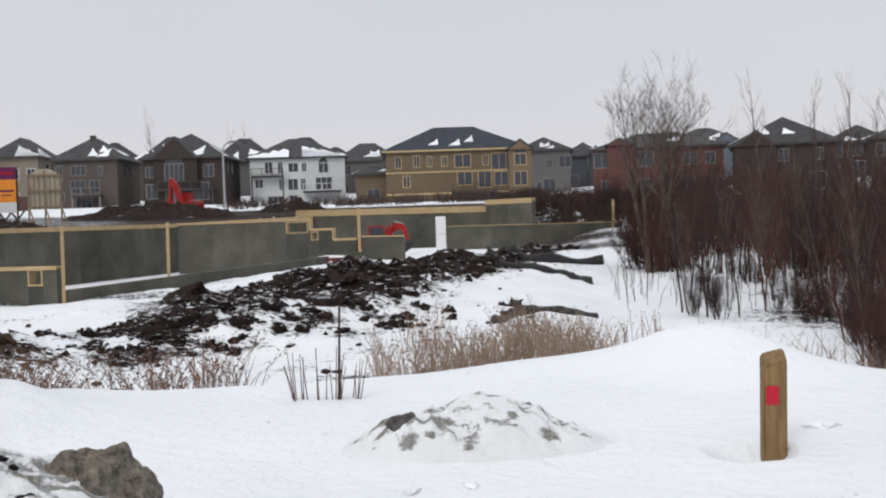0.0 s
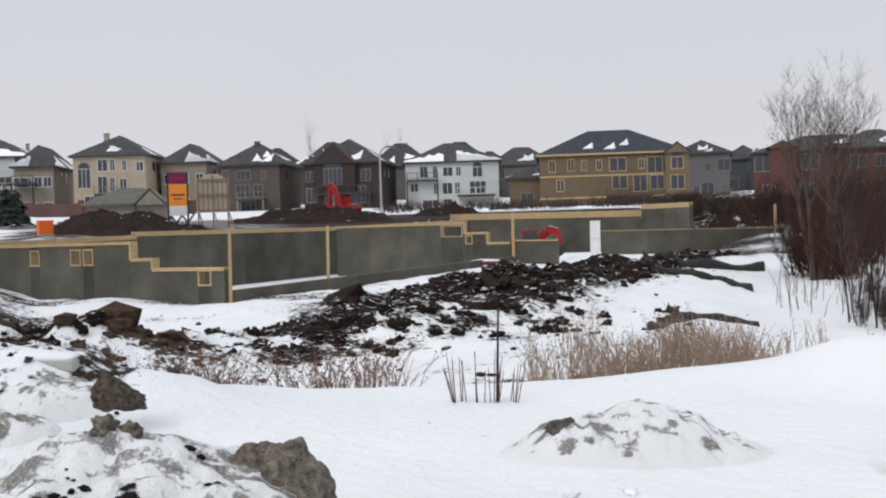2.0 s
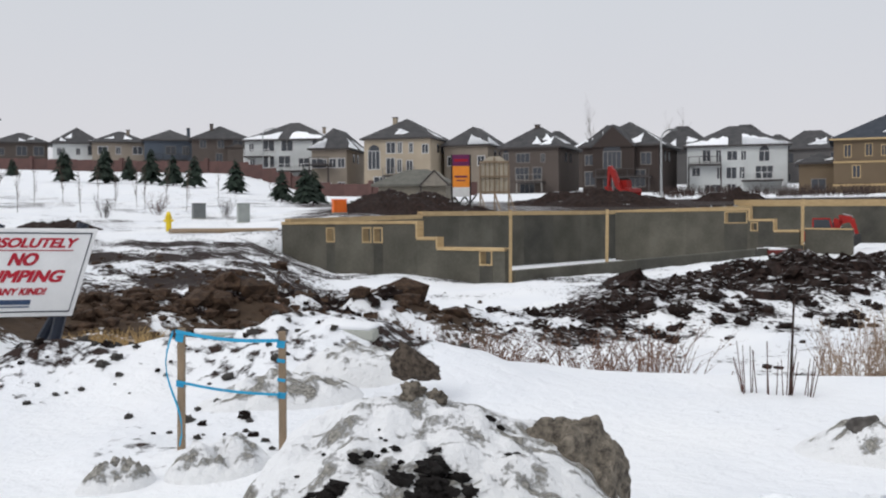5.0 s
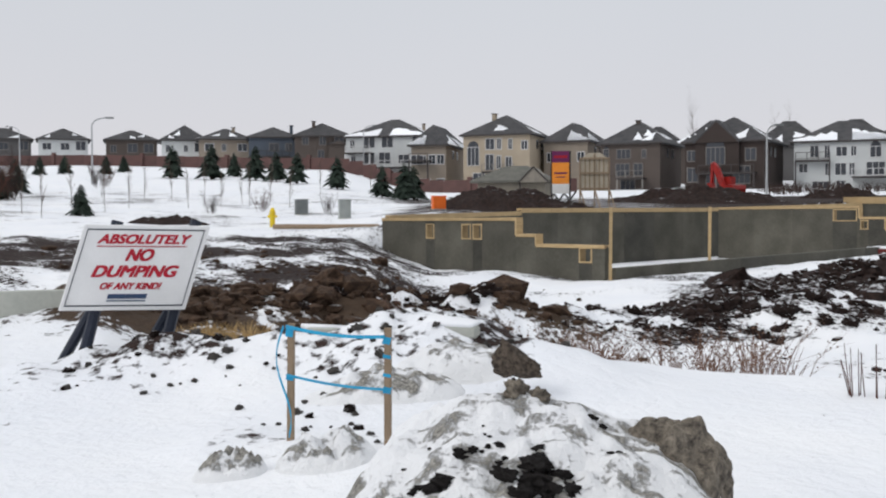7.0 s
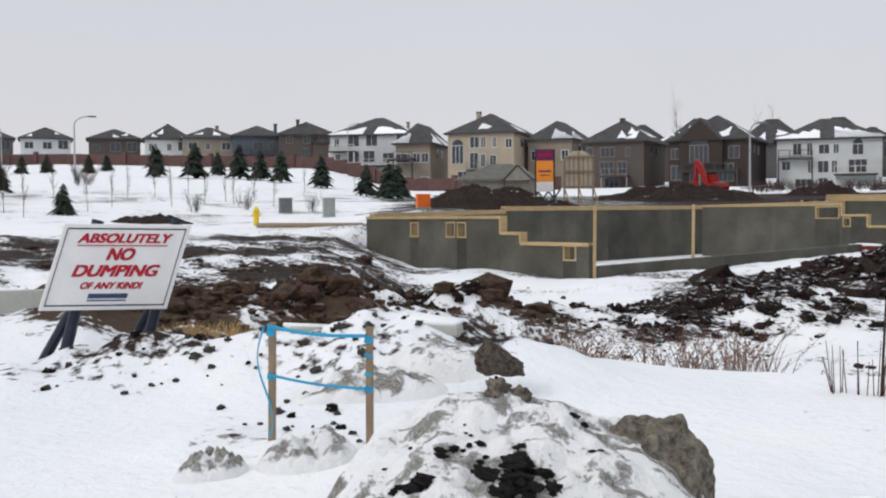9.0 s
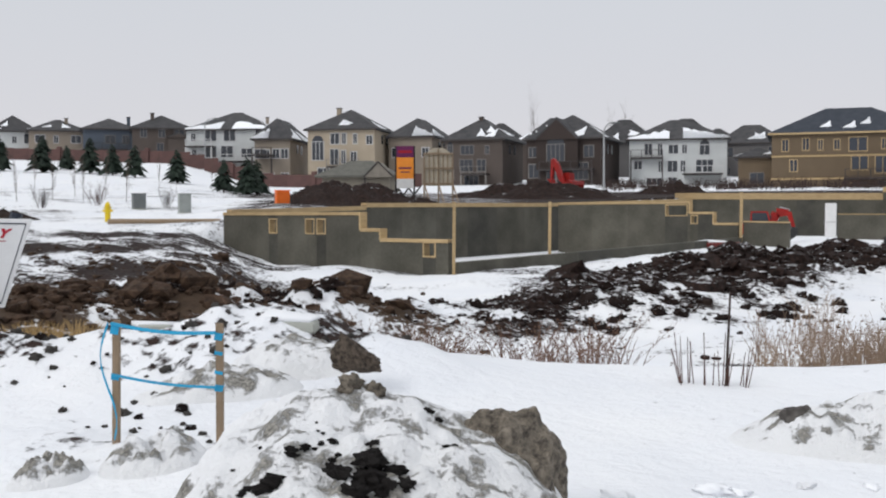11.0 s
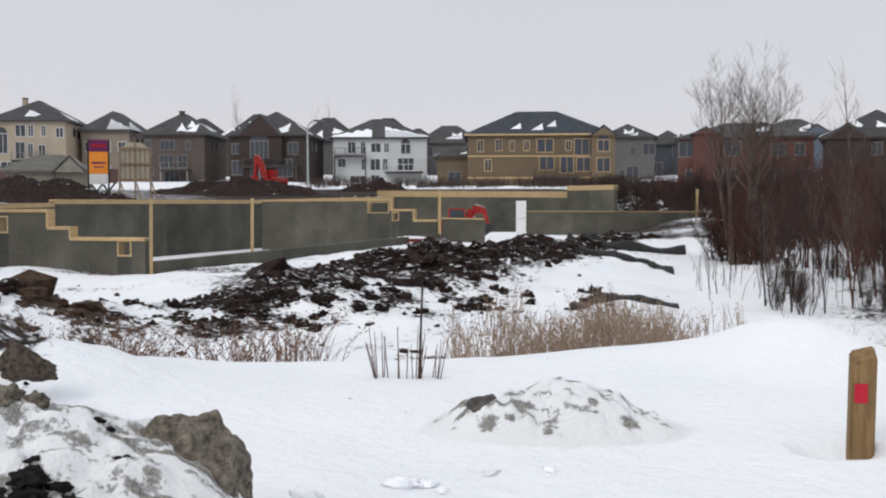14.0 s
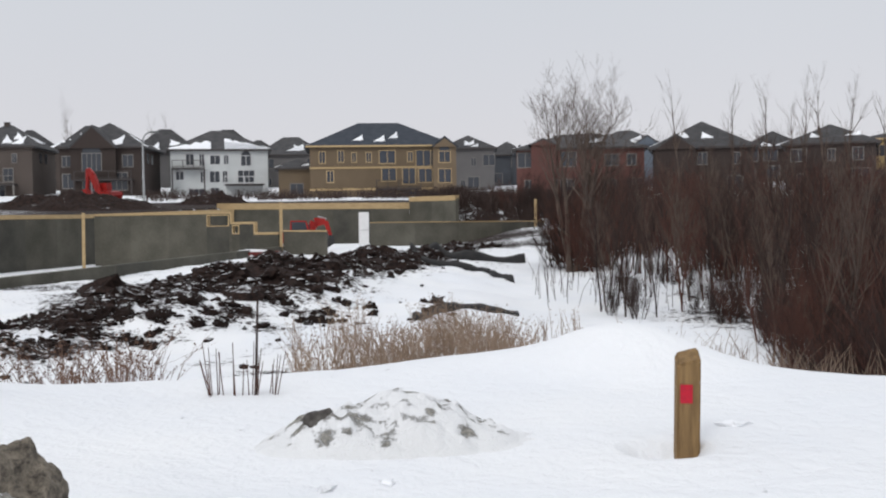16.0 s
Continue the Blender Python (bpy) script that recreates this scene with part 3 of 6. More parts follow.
# ---------------------------------------------------------------- houses
def hip(w, d, z0, z1, over, along=None):
    bm = bmesh.new()
    x, y0, y1 = w / 2 + over, -over, d + over
    run = min(w, d) / 2 + over
    if w >= d:
        r = [(-x + run, (y0 + y1) / 2), (x - run, (y0 + y1) / 2)]
    else:
        r = [(0, y0 + run), (0, y1 - run)]
    e = [bm.verts.new(p) for p in ((-x, y0, z0), (x, y0, z0), (x, y1, z0), (-x, y1, z0))]
    t = [bm.verts.new((*p, z1)) for p in (r if math.dist(*r) > 0.2 else [r[0]])]
    u = [bm.verts.new((v.co.x, v.co.y, z0 - 0.18)) for v in e]
    if len(t) == 1:
        for i in range(4):
            bm.faces.new((e[i], e[(i + 1) % 4], t[0]))
    elif w >= d:
        for q in ((e[0], e[1], t[1], t[0]), (e[1], e[2], t[1]), (e[2], e[3], t[0], t[1]), (e[3], e[0], t[0])):
            bm.faces.new(q)
    else:
        for q in ((e[0], e[1], t[0]), (e[1], e[2], t[1], t[0]), (e[2], e[3], t[1]), (e[3], e[0], t[0], t[1])):
            bm.faces.new(q)
    for i in range(4):
        bm.faces.new((e[i], u[i], u[(i + 1) % 4], e[(i + 1) % 4]))
    bm.faces.new(u[::-1])
    bmesh.ops.recalc_face_normals(bm, faces=bm.faces)
    return bm


def snow_on(house, bm, rng, count, big):
    """Ragged sheets of snow lying on the roof planes that face the viewer or the sides."""
    bm.faces.ensure_lookup_table()
    bm.normal_update()
    planes = [f for f in bm.faces if f.normal.z > 0.3 and f.normal.y < 0.4]
    for k in range(count):
        f = planes[k % len(planes)]
        vs = sorted((v.co.copy() for v in f.verts), key=lambda c: c.z)
        lo0, lo1, hi0 = vs[0], vs[1], vs[-1]
        out = bmesh.new()
        ux = (lo1 - lo0).normalized()
        uy = f.normal.cross(ux).normalized()
        if uy.z < 0:
            uy = -uy
        rise = max((hi0 - lo0).dot(uy), 0.5)
        span = (lo1 - lo0).length
        if f.normal.x < -0.3 or big > 1.7:
            # a broad sheet along the eave, ragged above
            n = 8
            u0, u1 = (0.06, 0.94) if f.normal.x < -0.3 else rng.choice(((0.03, 0.42), (0.55, 0.97)))
            ring = []
            for i in range(n + 1):
                ring.append((u0 + (u1 - u0) * i / n, 0.02))
            for i in range(n, -1, -1):
                u = u0 + (u1 - u0) * i / n
                ring.append((u, 0.04 + min(0.62, 1.25 * min(u, 1 - u) * rng.uniform(0.6, 1.0))))
            ring = [lo0 + ux * span * u + uy * rise * v for u, v in ring]
        else:
            up = rng.uniform(0.03, 0.35)
            c = lo0 + ux * span * (0.5 + rng.uniform(-0.36, 0.36) * (1 - up)) + uy * rise * up
            wide, tall = min(span * 0.07, 0.9) * big * rng.uniform(0.7, 1.1), rise * rng.uniform(0.2, 0.42)
            lean = rng.choice((-1, 1)) * wide
            shape = [(-1, 0), (-0.2, 0.05), (0.6, 0), (1.1, 0.12), (0.7, 0.4), (0.45, 0.7), (0.1, 1.0), (-0.15, 0.6), (-0.6, 0.35)]
            ring = [c + ux * (u * wide + lean * v) + uy * (v * tall) for u, v in shape]
        n = len(ring)
        top = [out.verts.new(p + f.normal * 0.07) for p in ring]
        bot = [out.verts.new(p - f.normal * 0.05) for p in ring]
        out.faces.new(top)
        for i in range(n):
            out.faces.new((top[i], bot[i], bot[(i + 1) % n], top[(i + 1) % n]))
        bmesh.ops.recalc_face_normals(out, faces=out.faces)
        part("roof_snow", out, M_snow, house, "patch of snow on the shingles")


def window(house, x, z, w, h, y=0.0, frame=None, pane=None, arch=False, bars=1):
    ww = part("window", boxes((x - w / 2 - 0.1, y - 0.05, z - 0.1, x + w / 2 + 0.1, y + 0.02, z + h + 0.1)), frame or M_trimw, house)
    part("pane", boxes((x - w / 2, y - 0.07, z, x + w / 2, y - 0.052, z + h)), pane or M_glass, ww)
    for k in range(1, bars + 1):
        u = x - w / 2 + w * k / (bars + 1)
        part("mullion", boxes((u - 0.035, y - 0.085, z, u + 0.035, y - 0.071, z + h)), frame or M_trimw, ww)
    if arch:
        n = 8
        out = [(x + w / 2 * math.cos(math.pi * k / n), z + h + 0.1 + w / 2 * math.sin(math.pi * k / n)) for k in range(n + 1)]
        part("arched_pane", prism(out, y - 0.05, y - 0.003), pane or M_glass, ww)


def deck(house, x0, x1, z, out, rail, posts=True, ground=0.0):
    dk = part("deck", boxes((x0, -out, z - 0.22, x1, -0.01, z)), M_trimd, house)
    n = max(2, round((x1 - x0) / 1.5))
    for k in range(n + 1):
        x = x0 + 0.06 + (x1 - x0 - 0.12) * k / n
        part("rail_post", boxes((x - 0.05, -out, z, x + 0.05, -out + 0.1, z + 1.0)), rail, dk)
        if posts and k in (0, n):
            part("deck_post", boxes((x - 0.1, -out, ground, x + 0.1, -out + 0.2, z - 0.22)), rail, dk)
    part("rail", boxes((x0, -out - 0.01, z + 0.95, x1, -out + 0.09, z + 1.03)), rail, dk)
    part("lower_rail", boxes((x0, -out + 0.02, z + 0.12, x1, -out + 0.07, z + 0.18)), rail, dk)


def house(az, d, w, base, eave, apex, depth, tone, label, seed, turn=0.0, roof=None, wins=None, decks=(), bays=(), chimneys=(), snow=3, big=1.0, trim=None, rows=3, cols=4, pane=None, flank=0.0):
    rng = random.Random(seed)
    trim = trim or (M_trimm if sum(tone) < 0.4 else M_trimw)
    x, y = polar(az, d)
    if flank:
        # turned so that one flank shows: the front grows shorter, the whole stays as broad
        c, sn = math.cos(radians(flank)), math.sin(radians(flank))
        k = (w - depth * sn) / c / w
        w, turn = w * k, -flank
        x, y = x - depth * sn / 2 * math.cos(radians(az)), y + depth * sn / 2 * math.sin(radians(az))
        wins = wins and [(q[0] * k, q[1], q[2] * max(k, 0.85), *q[3:]) for q in wins]
        decks = [(q[0] * k, q[1] * k, *q[2:]) for q in decks]
        bays = [(q[0] * k, q[1] * k, *q[2:]) for q in bays]
    z0 = min(base, height(x, y)) - 0.3
    h = thing("house", pose(x, y, z0, 0, 0, -az + turn), label, "house", "houses on the rise")
    e, a = eave - z0, apex - z0
    dz = base - 0.3 - z0
    snow = snow + 2 if snow else 0
    wall = mat("stucco_%s" % seed, tone, tuple(c * 0.86 for c in tone), 0.5, 0.9, 0.1, 14)
    part("wall", boxes((-w / 2, 0, 0, w / 2, depth, e)), wall, h)
    roof = roof or M_roof
    bm = hip(w, depth, e, a, 0.55)
    snow_on(h, bm, rng, snow, big)
    part("roof", bm, roof, h)
    part("eave_board", boxes((-w / 2 - 0.5, -0.56, e - 0.2, w / 2 + 0.5, -0.5, e + 0.02)), M_trimd if trim is not M_wood else M_wood, h)
    for cx, cw, out, top, peak, low in bays:
        top, peak, low = top + dz, peak + dz, max(0.0, low and low + dz)
        # a bay that stands out of the front, with its own small roof
        part("bay", boxes((cx - cw / 2, -out, low, cx + cw / 2, -0.002, top)), wall, h)
        bm2 = prism([(cx - cw / 2 - 0.35, top), (cx + cw / 2 + 0.35, top), (cx, peak)], -out - 0.35, depth * 0.4)
        part("bay_roof", bm2, roof, h)
        part("gable_face", prism([(cx - cw / 2, top - 0.02), (cx + cw / 2, top - 0.02), (cx, peak - 0.3)], -out - 0.36, -out - 0.3), wall, h)
    st = e / rows
    if wins is not None:
        wins = [(q[0], q[1] + dz, *q[2:]) for q in wins]
    else:
        wins = []
        for r in range(rows):
            for c in range(cols):
                if rng.random() < 0.16:
                    continue
                ww, hh = rng.choice(((1.0, 1.3), (1.6, 1.3), (0.7, 1.2), (1.8, 1.7)))
                wins.append((-w / 2 + w * (c + 0.5) / cols + rng.uniform(-0.3, 0.3), st * r + 0.75, ww, hh))
    for q in wins:
        kw = q[4] if len(q) > 4 else {}
        window(h, *q[:4], frame=trim or M_trimw, pane=pane, bars=kw.get("bars", 1), arch=kw.get("arch", False), y=kw.get("y", 0.0))
    # windows in the flank
    for q in range(2):
        sd = part("side_window", boxes((w / 2 + 0.01, depth * 0.3 + q * 2.5, e - 2.0, w / 2 + 0.05, depth * 0.3 + 1.0 + q * 2.5, e - 0.7)), M_glass, h)
    for dk in decks:
        deck(h, dk[0], dk[1], dk[2] + dz, *dk[3:])
    for cx, cy in chimneys:
        ch = part("chimney", boxes((cx - 0.3, cy - 0.3, a - 2.2, cx + 0.3, cy + 0.4, a + 0.1)), wall, h)
        part("chimney_cap", boxes((cx - 0.38, cy - 0.38, a + 0.1, cx + 0.38, cy + 0.48, a + 0.2)), M_trimd, ch)
    return h


W_ = dict(bars=2)
TAUPE, BROWN, CREAM, WHITE, GREY, BEIGE = (0.095, 0.077, 0.068), (0.048, 0.036, 0.032), (0.37, 0.31, 0.235), (0.6, 0.62, 0.62), (0.115, 0.11, 0.11), (0.29, 0.245, 0.2)
house(-51.4, 232, 13.5, 12.6, 18.0, 20.5, 9, GREY, "grey-brown two-storey house with a dark hip roof", 1, chimneys=((3, 3),), rows=2)
house(-48.2, 226, 9.4, 12.3, 17.7, 20.2, 9, WHITE, "white two-storey house with a dark hip roof", 2, rows=2, cols=3, snow=2)
house(-44.87, 220, 9.8, 11.2, 17.4, 19.6, 9, TAUPE, "grey-taupe house with a low dark roof", 3, rows=2, cols=3)
house(-42.2, 211, 8.6, 11.2, 16.8, 20.1, 10, WHITE, "pale two-storey house with a steep dark hip roof", 4, rows=2, cols=3, snow=2)
house(-40.1, 204, 9.8, 11.0, 16.6, 18.9, 9, BEIGE, "beige house with a low dark roof and chimney", 5, rows=2, cols=3, chimneys=((1.5, 3),))
house(-37.6, 195, 8.8, 10.2, 16.4, 18.6, 9, (0.1, 0.12, 0.15), "blue-grey house with a dark roof", 6, rows=2, cols=3, chimneys=((3.3, 3),), snow=0, decks=((-4, 3, 2.9, 2, M_trimd, True, 0),))
house(-35.0, 186, 9.6, 9.4, 16.0, 18.6, 10, TAUPE, "taupe three-storey house with tall windows", 7, rows=3, cols=3, chimneys=((-1.5, 3),), snow=0,
      bays=((2.8, 3.4, 0.8, 5.4, 6.2, 0.0),))
house(-31.6, 170, 13.4, 7.4, 14.7, 17.9, 12, WHITE, "white three-storey house with balconies and a snowy hip roof", 8, turn=-16, rows=3, cols=5, snow=3, big=2.0,
      decks=((-6.4, -2.2, 5.0, 1.6, M_trimw, True, 0), (-1.0, 4.5, 2.6, 2.2, M_trimw, True, 0)))
house(-30.4, 195, 10, 9, 15.5, 19.0, 9, BEIGE, "house behind with a snowy hip roof", 9, rows=2, cols=2, snow=3, chimneys=((3, 3),))
house(-28.7, 160, 8.6, 7.6, 12.6, 15.9, 13, BEIGE, "tan house with a dark deck and hip roof", 10, rows=2, cols=4, snow=4, big=1.8, flank=15, decks=((-4.0, 0.8, 2.9, 2.2, M_trimd, True, 0),))
house(-25.0, 155, 13.2, 7.4, 13.75, 17.0, 12, CREAM, "cream three-storey house with a tall arched window", 11, chimneys=((-1.5, 4),), snow=3,
      wins=[(-4.6, 2.2, 2.0, 2.6, dict(bars=2, arch=True)), (-1.2, 4.5, 1.5, 1.5), (0.6, 4.5, 0.7, 1.5), (2.8, 4.5, 0.6, 1.4), (-1.3, 1.5, 1.4, 2.2), (0.5, 1.7, 0.7, 1.8), (2.5, 1.8, 1.0, 1.5), (5.6, 4.4, 1.0, 1.2), (-3.5, -0.2, 2.0, 1.2)],
      decks=((-2.2, 4.2, 1.2, 1.8, M_trimm, True, -1.0),), flank=17)
house(-21.3, 157, 9.8, 7.2, 12.8, 15.8, 11, BEIGE, "tan stucco house with a snow-edged hip roof", 12, rows=2, cols=3, snow=4, big=1.8, flank=18)
house(-17.9, 150, 11.4, 5.4, 11.9, 15.2, 11, TAUPE, "taupe house with a white balcony", 13, chimneys=((0, 4),), snow=5,
      wins=[(-4.6, 4.0, 0.8, 2.0, dict(arch=True)), (-1.2, 4.7, 2.2, 1.2, W_), (2.7, 4.7, 0.6, 1.1), (-1.4, 2.3, 2.2, 1.6, W_), (1.6, 2.3, 1.4, 1.6), (-0.4, 0.2, 2.4, 1.4, W_), (-4.4, 1.2, 0.8, 1.2)],
      decks=((-1.8, 3.2, 1.9, 1.8, M_trimm, True, 0.0),), flank=17)
house(-13.1, 145, 13.0, 4.7, 11.6, 15.2, 12, BROWN, "dark brown house with a broad front gable", 14, snow=4, big=1.4,
      wins=[(-1.1, 4.1, 2.8, 2.2, dict(bars=3, y=-0.8, arch=True)), (-5.4, 4.7, 1.2, 1.3), (4.4, 4.6, 1.5, 1.5), (-5.2, 1.9, 1.6, 1.8), (3.0, 1.6, 2.4, 2.2, W_), (0.2, 0.1, 3.0, 1.4, W_), (-2.0, 1.6, 1.6, 2.0)],
      bays=((-0.9, 7.2, 0.8, 7.0, 10.0, 2.9),), decks=((-3.8, 5.4, 3.0, 1.6, M_trimd, True, 0.0),), flank=14)
house(-7.66, 150, 13.2, 5.1, 11.6, 14.7, 11, WHITE, "white stucco house with a balcony and snowy hip roof", 15, snow=6, big=2.0,
      wins=[(-4.0, 4.7, 1.0, 1.5), (-2.4, 4.6, 0.6, 1.6), (-0.6, 4.8, 1.3, 1.2), (0.9, 4.8, 0.6, 1.2), (3.6, 4.6, 1.3, 1.3, dict(arch=True)), (-5.4, 2.7, 1.0, 1.1), (-2.3, 2.3, 0.6, 1.5), (-0.7, 2.3, 1.3, 1.5), (0.7, 2.3, 0.6, 1.5), (3.6, 2.2, 2.2, 1.7, W_), (-3.2, 0.2, 2.0, 1.2, W_), (-0.7, 0.3, 1.0, 1.2)],
      decks=((-6.4, -2.0, 4.3, 1.4, M_trimd, True, 0.0), (0.6, 6.0, 2.0, 2.0, M_trimw, True, 0.0)))
TAN = (0.165, 0.122, 0.08)
tan_house = house(0.9, 138, 18.4, 4.0, 11.2, 14.7, 13, TAN, "large unfinished tan sheathed house with wrapped windows", 16, roof=M_roof2, snow=5, big=0.9, trim=M_wood, pane=M_wrap, turn=3,
      wins=[(-5.2, 5.4, 0.7, 1.4), (0.8, 5.2, 2.0, 1.6), (3.8, 5.4, 0.6, 1.2), (6.0, 4.8, 2.8, 2.0, W_), (1.0, 2.9, 1.8, 1.6), (3.6, 2.5, 1.6, 2.0), (6.2, 2.7, 2.6, 1.7, W_), (1.0, 0.2, 1.8, 1.2), (4.0, 0.0, 2.2, 1.6), (-3.5, 5.4, 0.5, 1.2), (-7.6, 5.3, 0.7, 1.4), (-6.6, 2.8, 0.8, 1.4), (-1.6, 5.4, 0.6, 1.2), (8.2, 5.2, 1.4, 1.4, dict(y=-1.0, arch=True)), (8.2, 2.6, 1.6, 1.7, dict(y=-1.0)), (7.0, 0.0, 1.6, 1.6)],
      bays=((8.2, 3.0, 1.0, 7.2, 8.6, 0.0),), decks=((-0.8, 5.0, 1.9, 2.4, M_trimd, True, 0.0),))
for zz in (5.55, 8.35):
    part("floor_band", boxes((-9.25, -0.09, zz - tan_house.location.z - 0.12, 6.6, -0.01, zz - tan_house.location.z + 0.12)), M_wood, tan_house, "raw wood band between storeys")
house(-3.6, 140, 4.8, 5.0, 8.5, 9.9, 6, TAN, "small tan sheathed garage with a dark roof", 17, rows=1, cols=1, snow=1)
house(5.6, 170, 8.4, 8.0, 12.8, 15.2, 9, GREY, "grey house with snow-striped roof", 18, rows=2, cols=4, snow=6)
house(7.7, 186, 7.0, 8.6, 12.6, 15.2, 9, (0.06, 0.065, 0.075), "dark slate house with a white gable", 19, rows=2, cols=2, snow=1, bays=((2.2, 2.6, 0.6, 4.2, 6.0, 0.0),))
BRICK = (0.115, 0.052, 0.045)
house(11.6, 130, 15.4, 5.2, 9.9, 12.0, 11, BRICK, "dark red brick house with a snowy low roof", 20, rows=2, cols=6, snow=4, big=1.4, bays=((-4.4, 3.0, 0.6, 5.4, 6.3, 0.0),))
house(14.0, 160, 11.0, 6.8, 12.0, 14.6, 9, (0.12, 0.14, 0.17), "blue-grey house with a white gabled bay", 21, rows=2, cols=3, snow=2, bays=((3.2, 3.2, 0.8, 5.6, 7.0, 0.0),))
house(18.0, 125, 11.2, 4.4, 9.3, 12.7, 11, BROWN, "dark brown house with a stone gable", 22, rows=2, cols=3, snow=2, bays=((-3.0, 4.6, 0.8, 5.0, 6.8, 0.0),))
house(24.3, 125, 9.4, 4.6, 9.3, 11.7, 11, BROWN, "dark house with a snow-streaked roof behind trees", 23, rows=2, cols=3, snow=3)
house(28.0, 135, 10.4, 5.0, 10.2, 11.6, 11, (0.42, 0.31, 0.15), "yellow sheathed house under construction", 24, rows=2, cols=3, snow=0, trim=M_wood)
# second row of roofs behind
for az, d, w, ev, ap, sd, tone, lab in ((-14.2, 175, 10, 13.2, 17.4, 31, TAUPE, "house with a dark roof on the rise behind"), (-10.4, 185, 11, 13.4, 17.8, 32, GREY, "grey house with a dark roof on the rise behind"), (-7.2, 190, 11, 13.8, 18.2, 33, BEIGE, "beige house with a snowy roof on the rise behind"),
                                    (-3.9, 200, 12, 14.0, 17.6, 34, GREY, "grey house with a dark roof on the rise behind"), (-2.2, 205, 9, 14.4, 17.4, 35, GREY, "grey house with a dark roof on the rise behind"), (-17.0, 180, 10, 13.0, 17.0, 36, TAUPE, "taupe house with a dark roof on the rise behind"),
                                    (-21.0, 190, 12, 13.6, 16.6, 37, TAUPE, "taupe house with a dark roof on the rise behind"), (-33.0, 210, 9, 13, 17.6, 38, GREY, "grey house with a dark roof on the rise behind"), (21.5, 160, 9, 11.0, 13.8, 39, BROWN, "brown house on the rise behind the trees"), (-5.6, 215, 10, 14.6, 18.2, 40, GREY, "grey house on the rise behind")):
    house(az, d, w, height(*polar(az, d)), ev, ap, 9, tone, lab, sd, rows=2, cols=3, snow=2, big=1.6)

# ---------------------------------------------------------------- near things
# wooden bollard
bol = thing("wooden_bollard", pose(1.80, 5.88, -0.15, 1.0, 1.0, -8), "square brown timber bollard with a chamfered top in the snow", "bollard")
bm = boxes((-0.065, -0.065, 0, 0.065, 0.065, 0.84))
for v in bm.verts:
    if v.co.z > 0.5 and v.co.x < 0:
        v.co.z -= 0.035
    if v.co.z > 0.5 and v.co.y > 0:
        v.co.z += 0.06
bmesh.ops.bevel(bm, geom=list(bm.edges), offset=0.012, segments=2, affect="EDGES")
part("post", bm, M_post, bol)
part("reflector", boxes((-0.05, -0.071, 0.595, 0.018, -0.066, 0.7)), M_refl, bol, "red square reflector")

# two stakes with blue tape
def stake(x, y, z0, z1, lean):
    ob = new("survey_stake", mesh_of(boxes((-0.019, -0.019, 0, 0.019, 0.019, z1 - z0), bevel=0.003), "survey_stake", M_stake))
    ob.matrix_world = pose(x, y, z0, 0, lean, 25)
    return tagged(ob, "weathered square wooden survey stake in the snow", "stake", "survey stakes")


stake(-3.04, 4.50, 0.1, 0.95, 0.3)
stake(-3.66, 4.47, 0.15, 0.95, 0.8)


def tape(pts, w, label):
    bm = bmesh.new()
    prev = None
    for x, y, z in pts:
        cur = [bm.verts.new((x, y - 0.004, z - w / 2)), bm.verts.new((x, y - 0.004, z + w / 2)), bm.verts.new((x, y + 0.004, z + w / 2)), bm.verts.new((x, y + 0.004, z - w / 2))]
        if prev:
            for i in range(4):
                bm.faces.new((prev[i], prev[(i + 1) % 4], cur[(i + 1) % 4], cur[i]))
        else:
            bm.faces.new(cur)
        prev = cur
    bm.faces.new(prev[::-1])
    return tagged(new("flagging_tape", mesh_of(bm, "flagging_tape", M_blue)), label, "tape", "blue tape")


tape([(-3.66 + 0.62 * k / 10, 4.44 + 0.03 * k / 10, 0.935 - 0.03 * k / 10 - 0.02 * math.sin(math.pi * k / 10)) for k in range(11)], 0.018, "blue flagging tape tied between two stakes")
tape([(-3.66 + 0.62 * k / 10, 4.44 + 0.03 * k / 10, 0.665 - 0.04 * k / 10 - 0.015 * math.sin(math.pi * k / 10)) for k in range(11)], 0.013, "blue flagging tape tied low between two stakes")
tape([(-3.68 - 0.05 * math.sin(k * 0.5), 4.44, 0.93 - 0.055 * k) for k in range(12)], 0.02, "loose blue tape end hanging from a stake")

for x, y, z, w in ((-3.655, 4.47, 0.9, 0.045), (-3.655, 4.47, 0.65, 0.03), (-3.04, 4.5, 0.885, 0.04), (-3.04, 4.5, 0.8, 0.02), (-3.04, 4.5, 0.62, 0.035), (-3.04, 4.5, 0.7, 0.018)):
    ob = new("flagging_tape", mesh_of(boxes((-0.0215, -0.0215, -w / 2, 0.0215, 0.0215, w / 2), bevel=0.002), "flagging_tape", M_blue))
    ob.matrix_world = pose(x, y, z, 6, 10, 25)
    tagged(ob, "blue flagging tape wound round a stake", "tape", "blue tape")

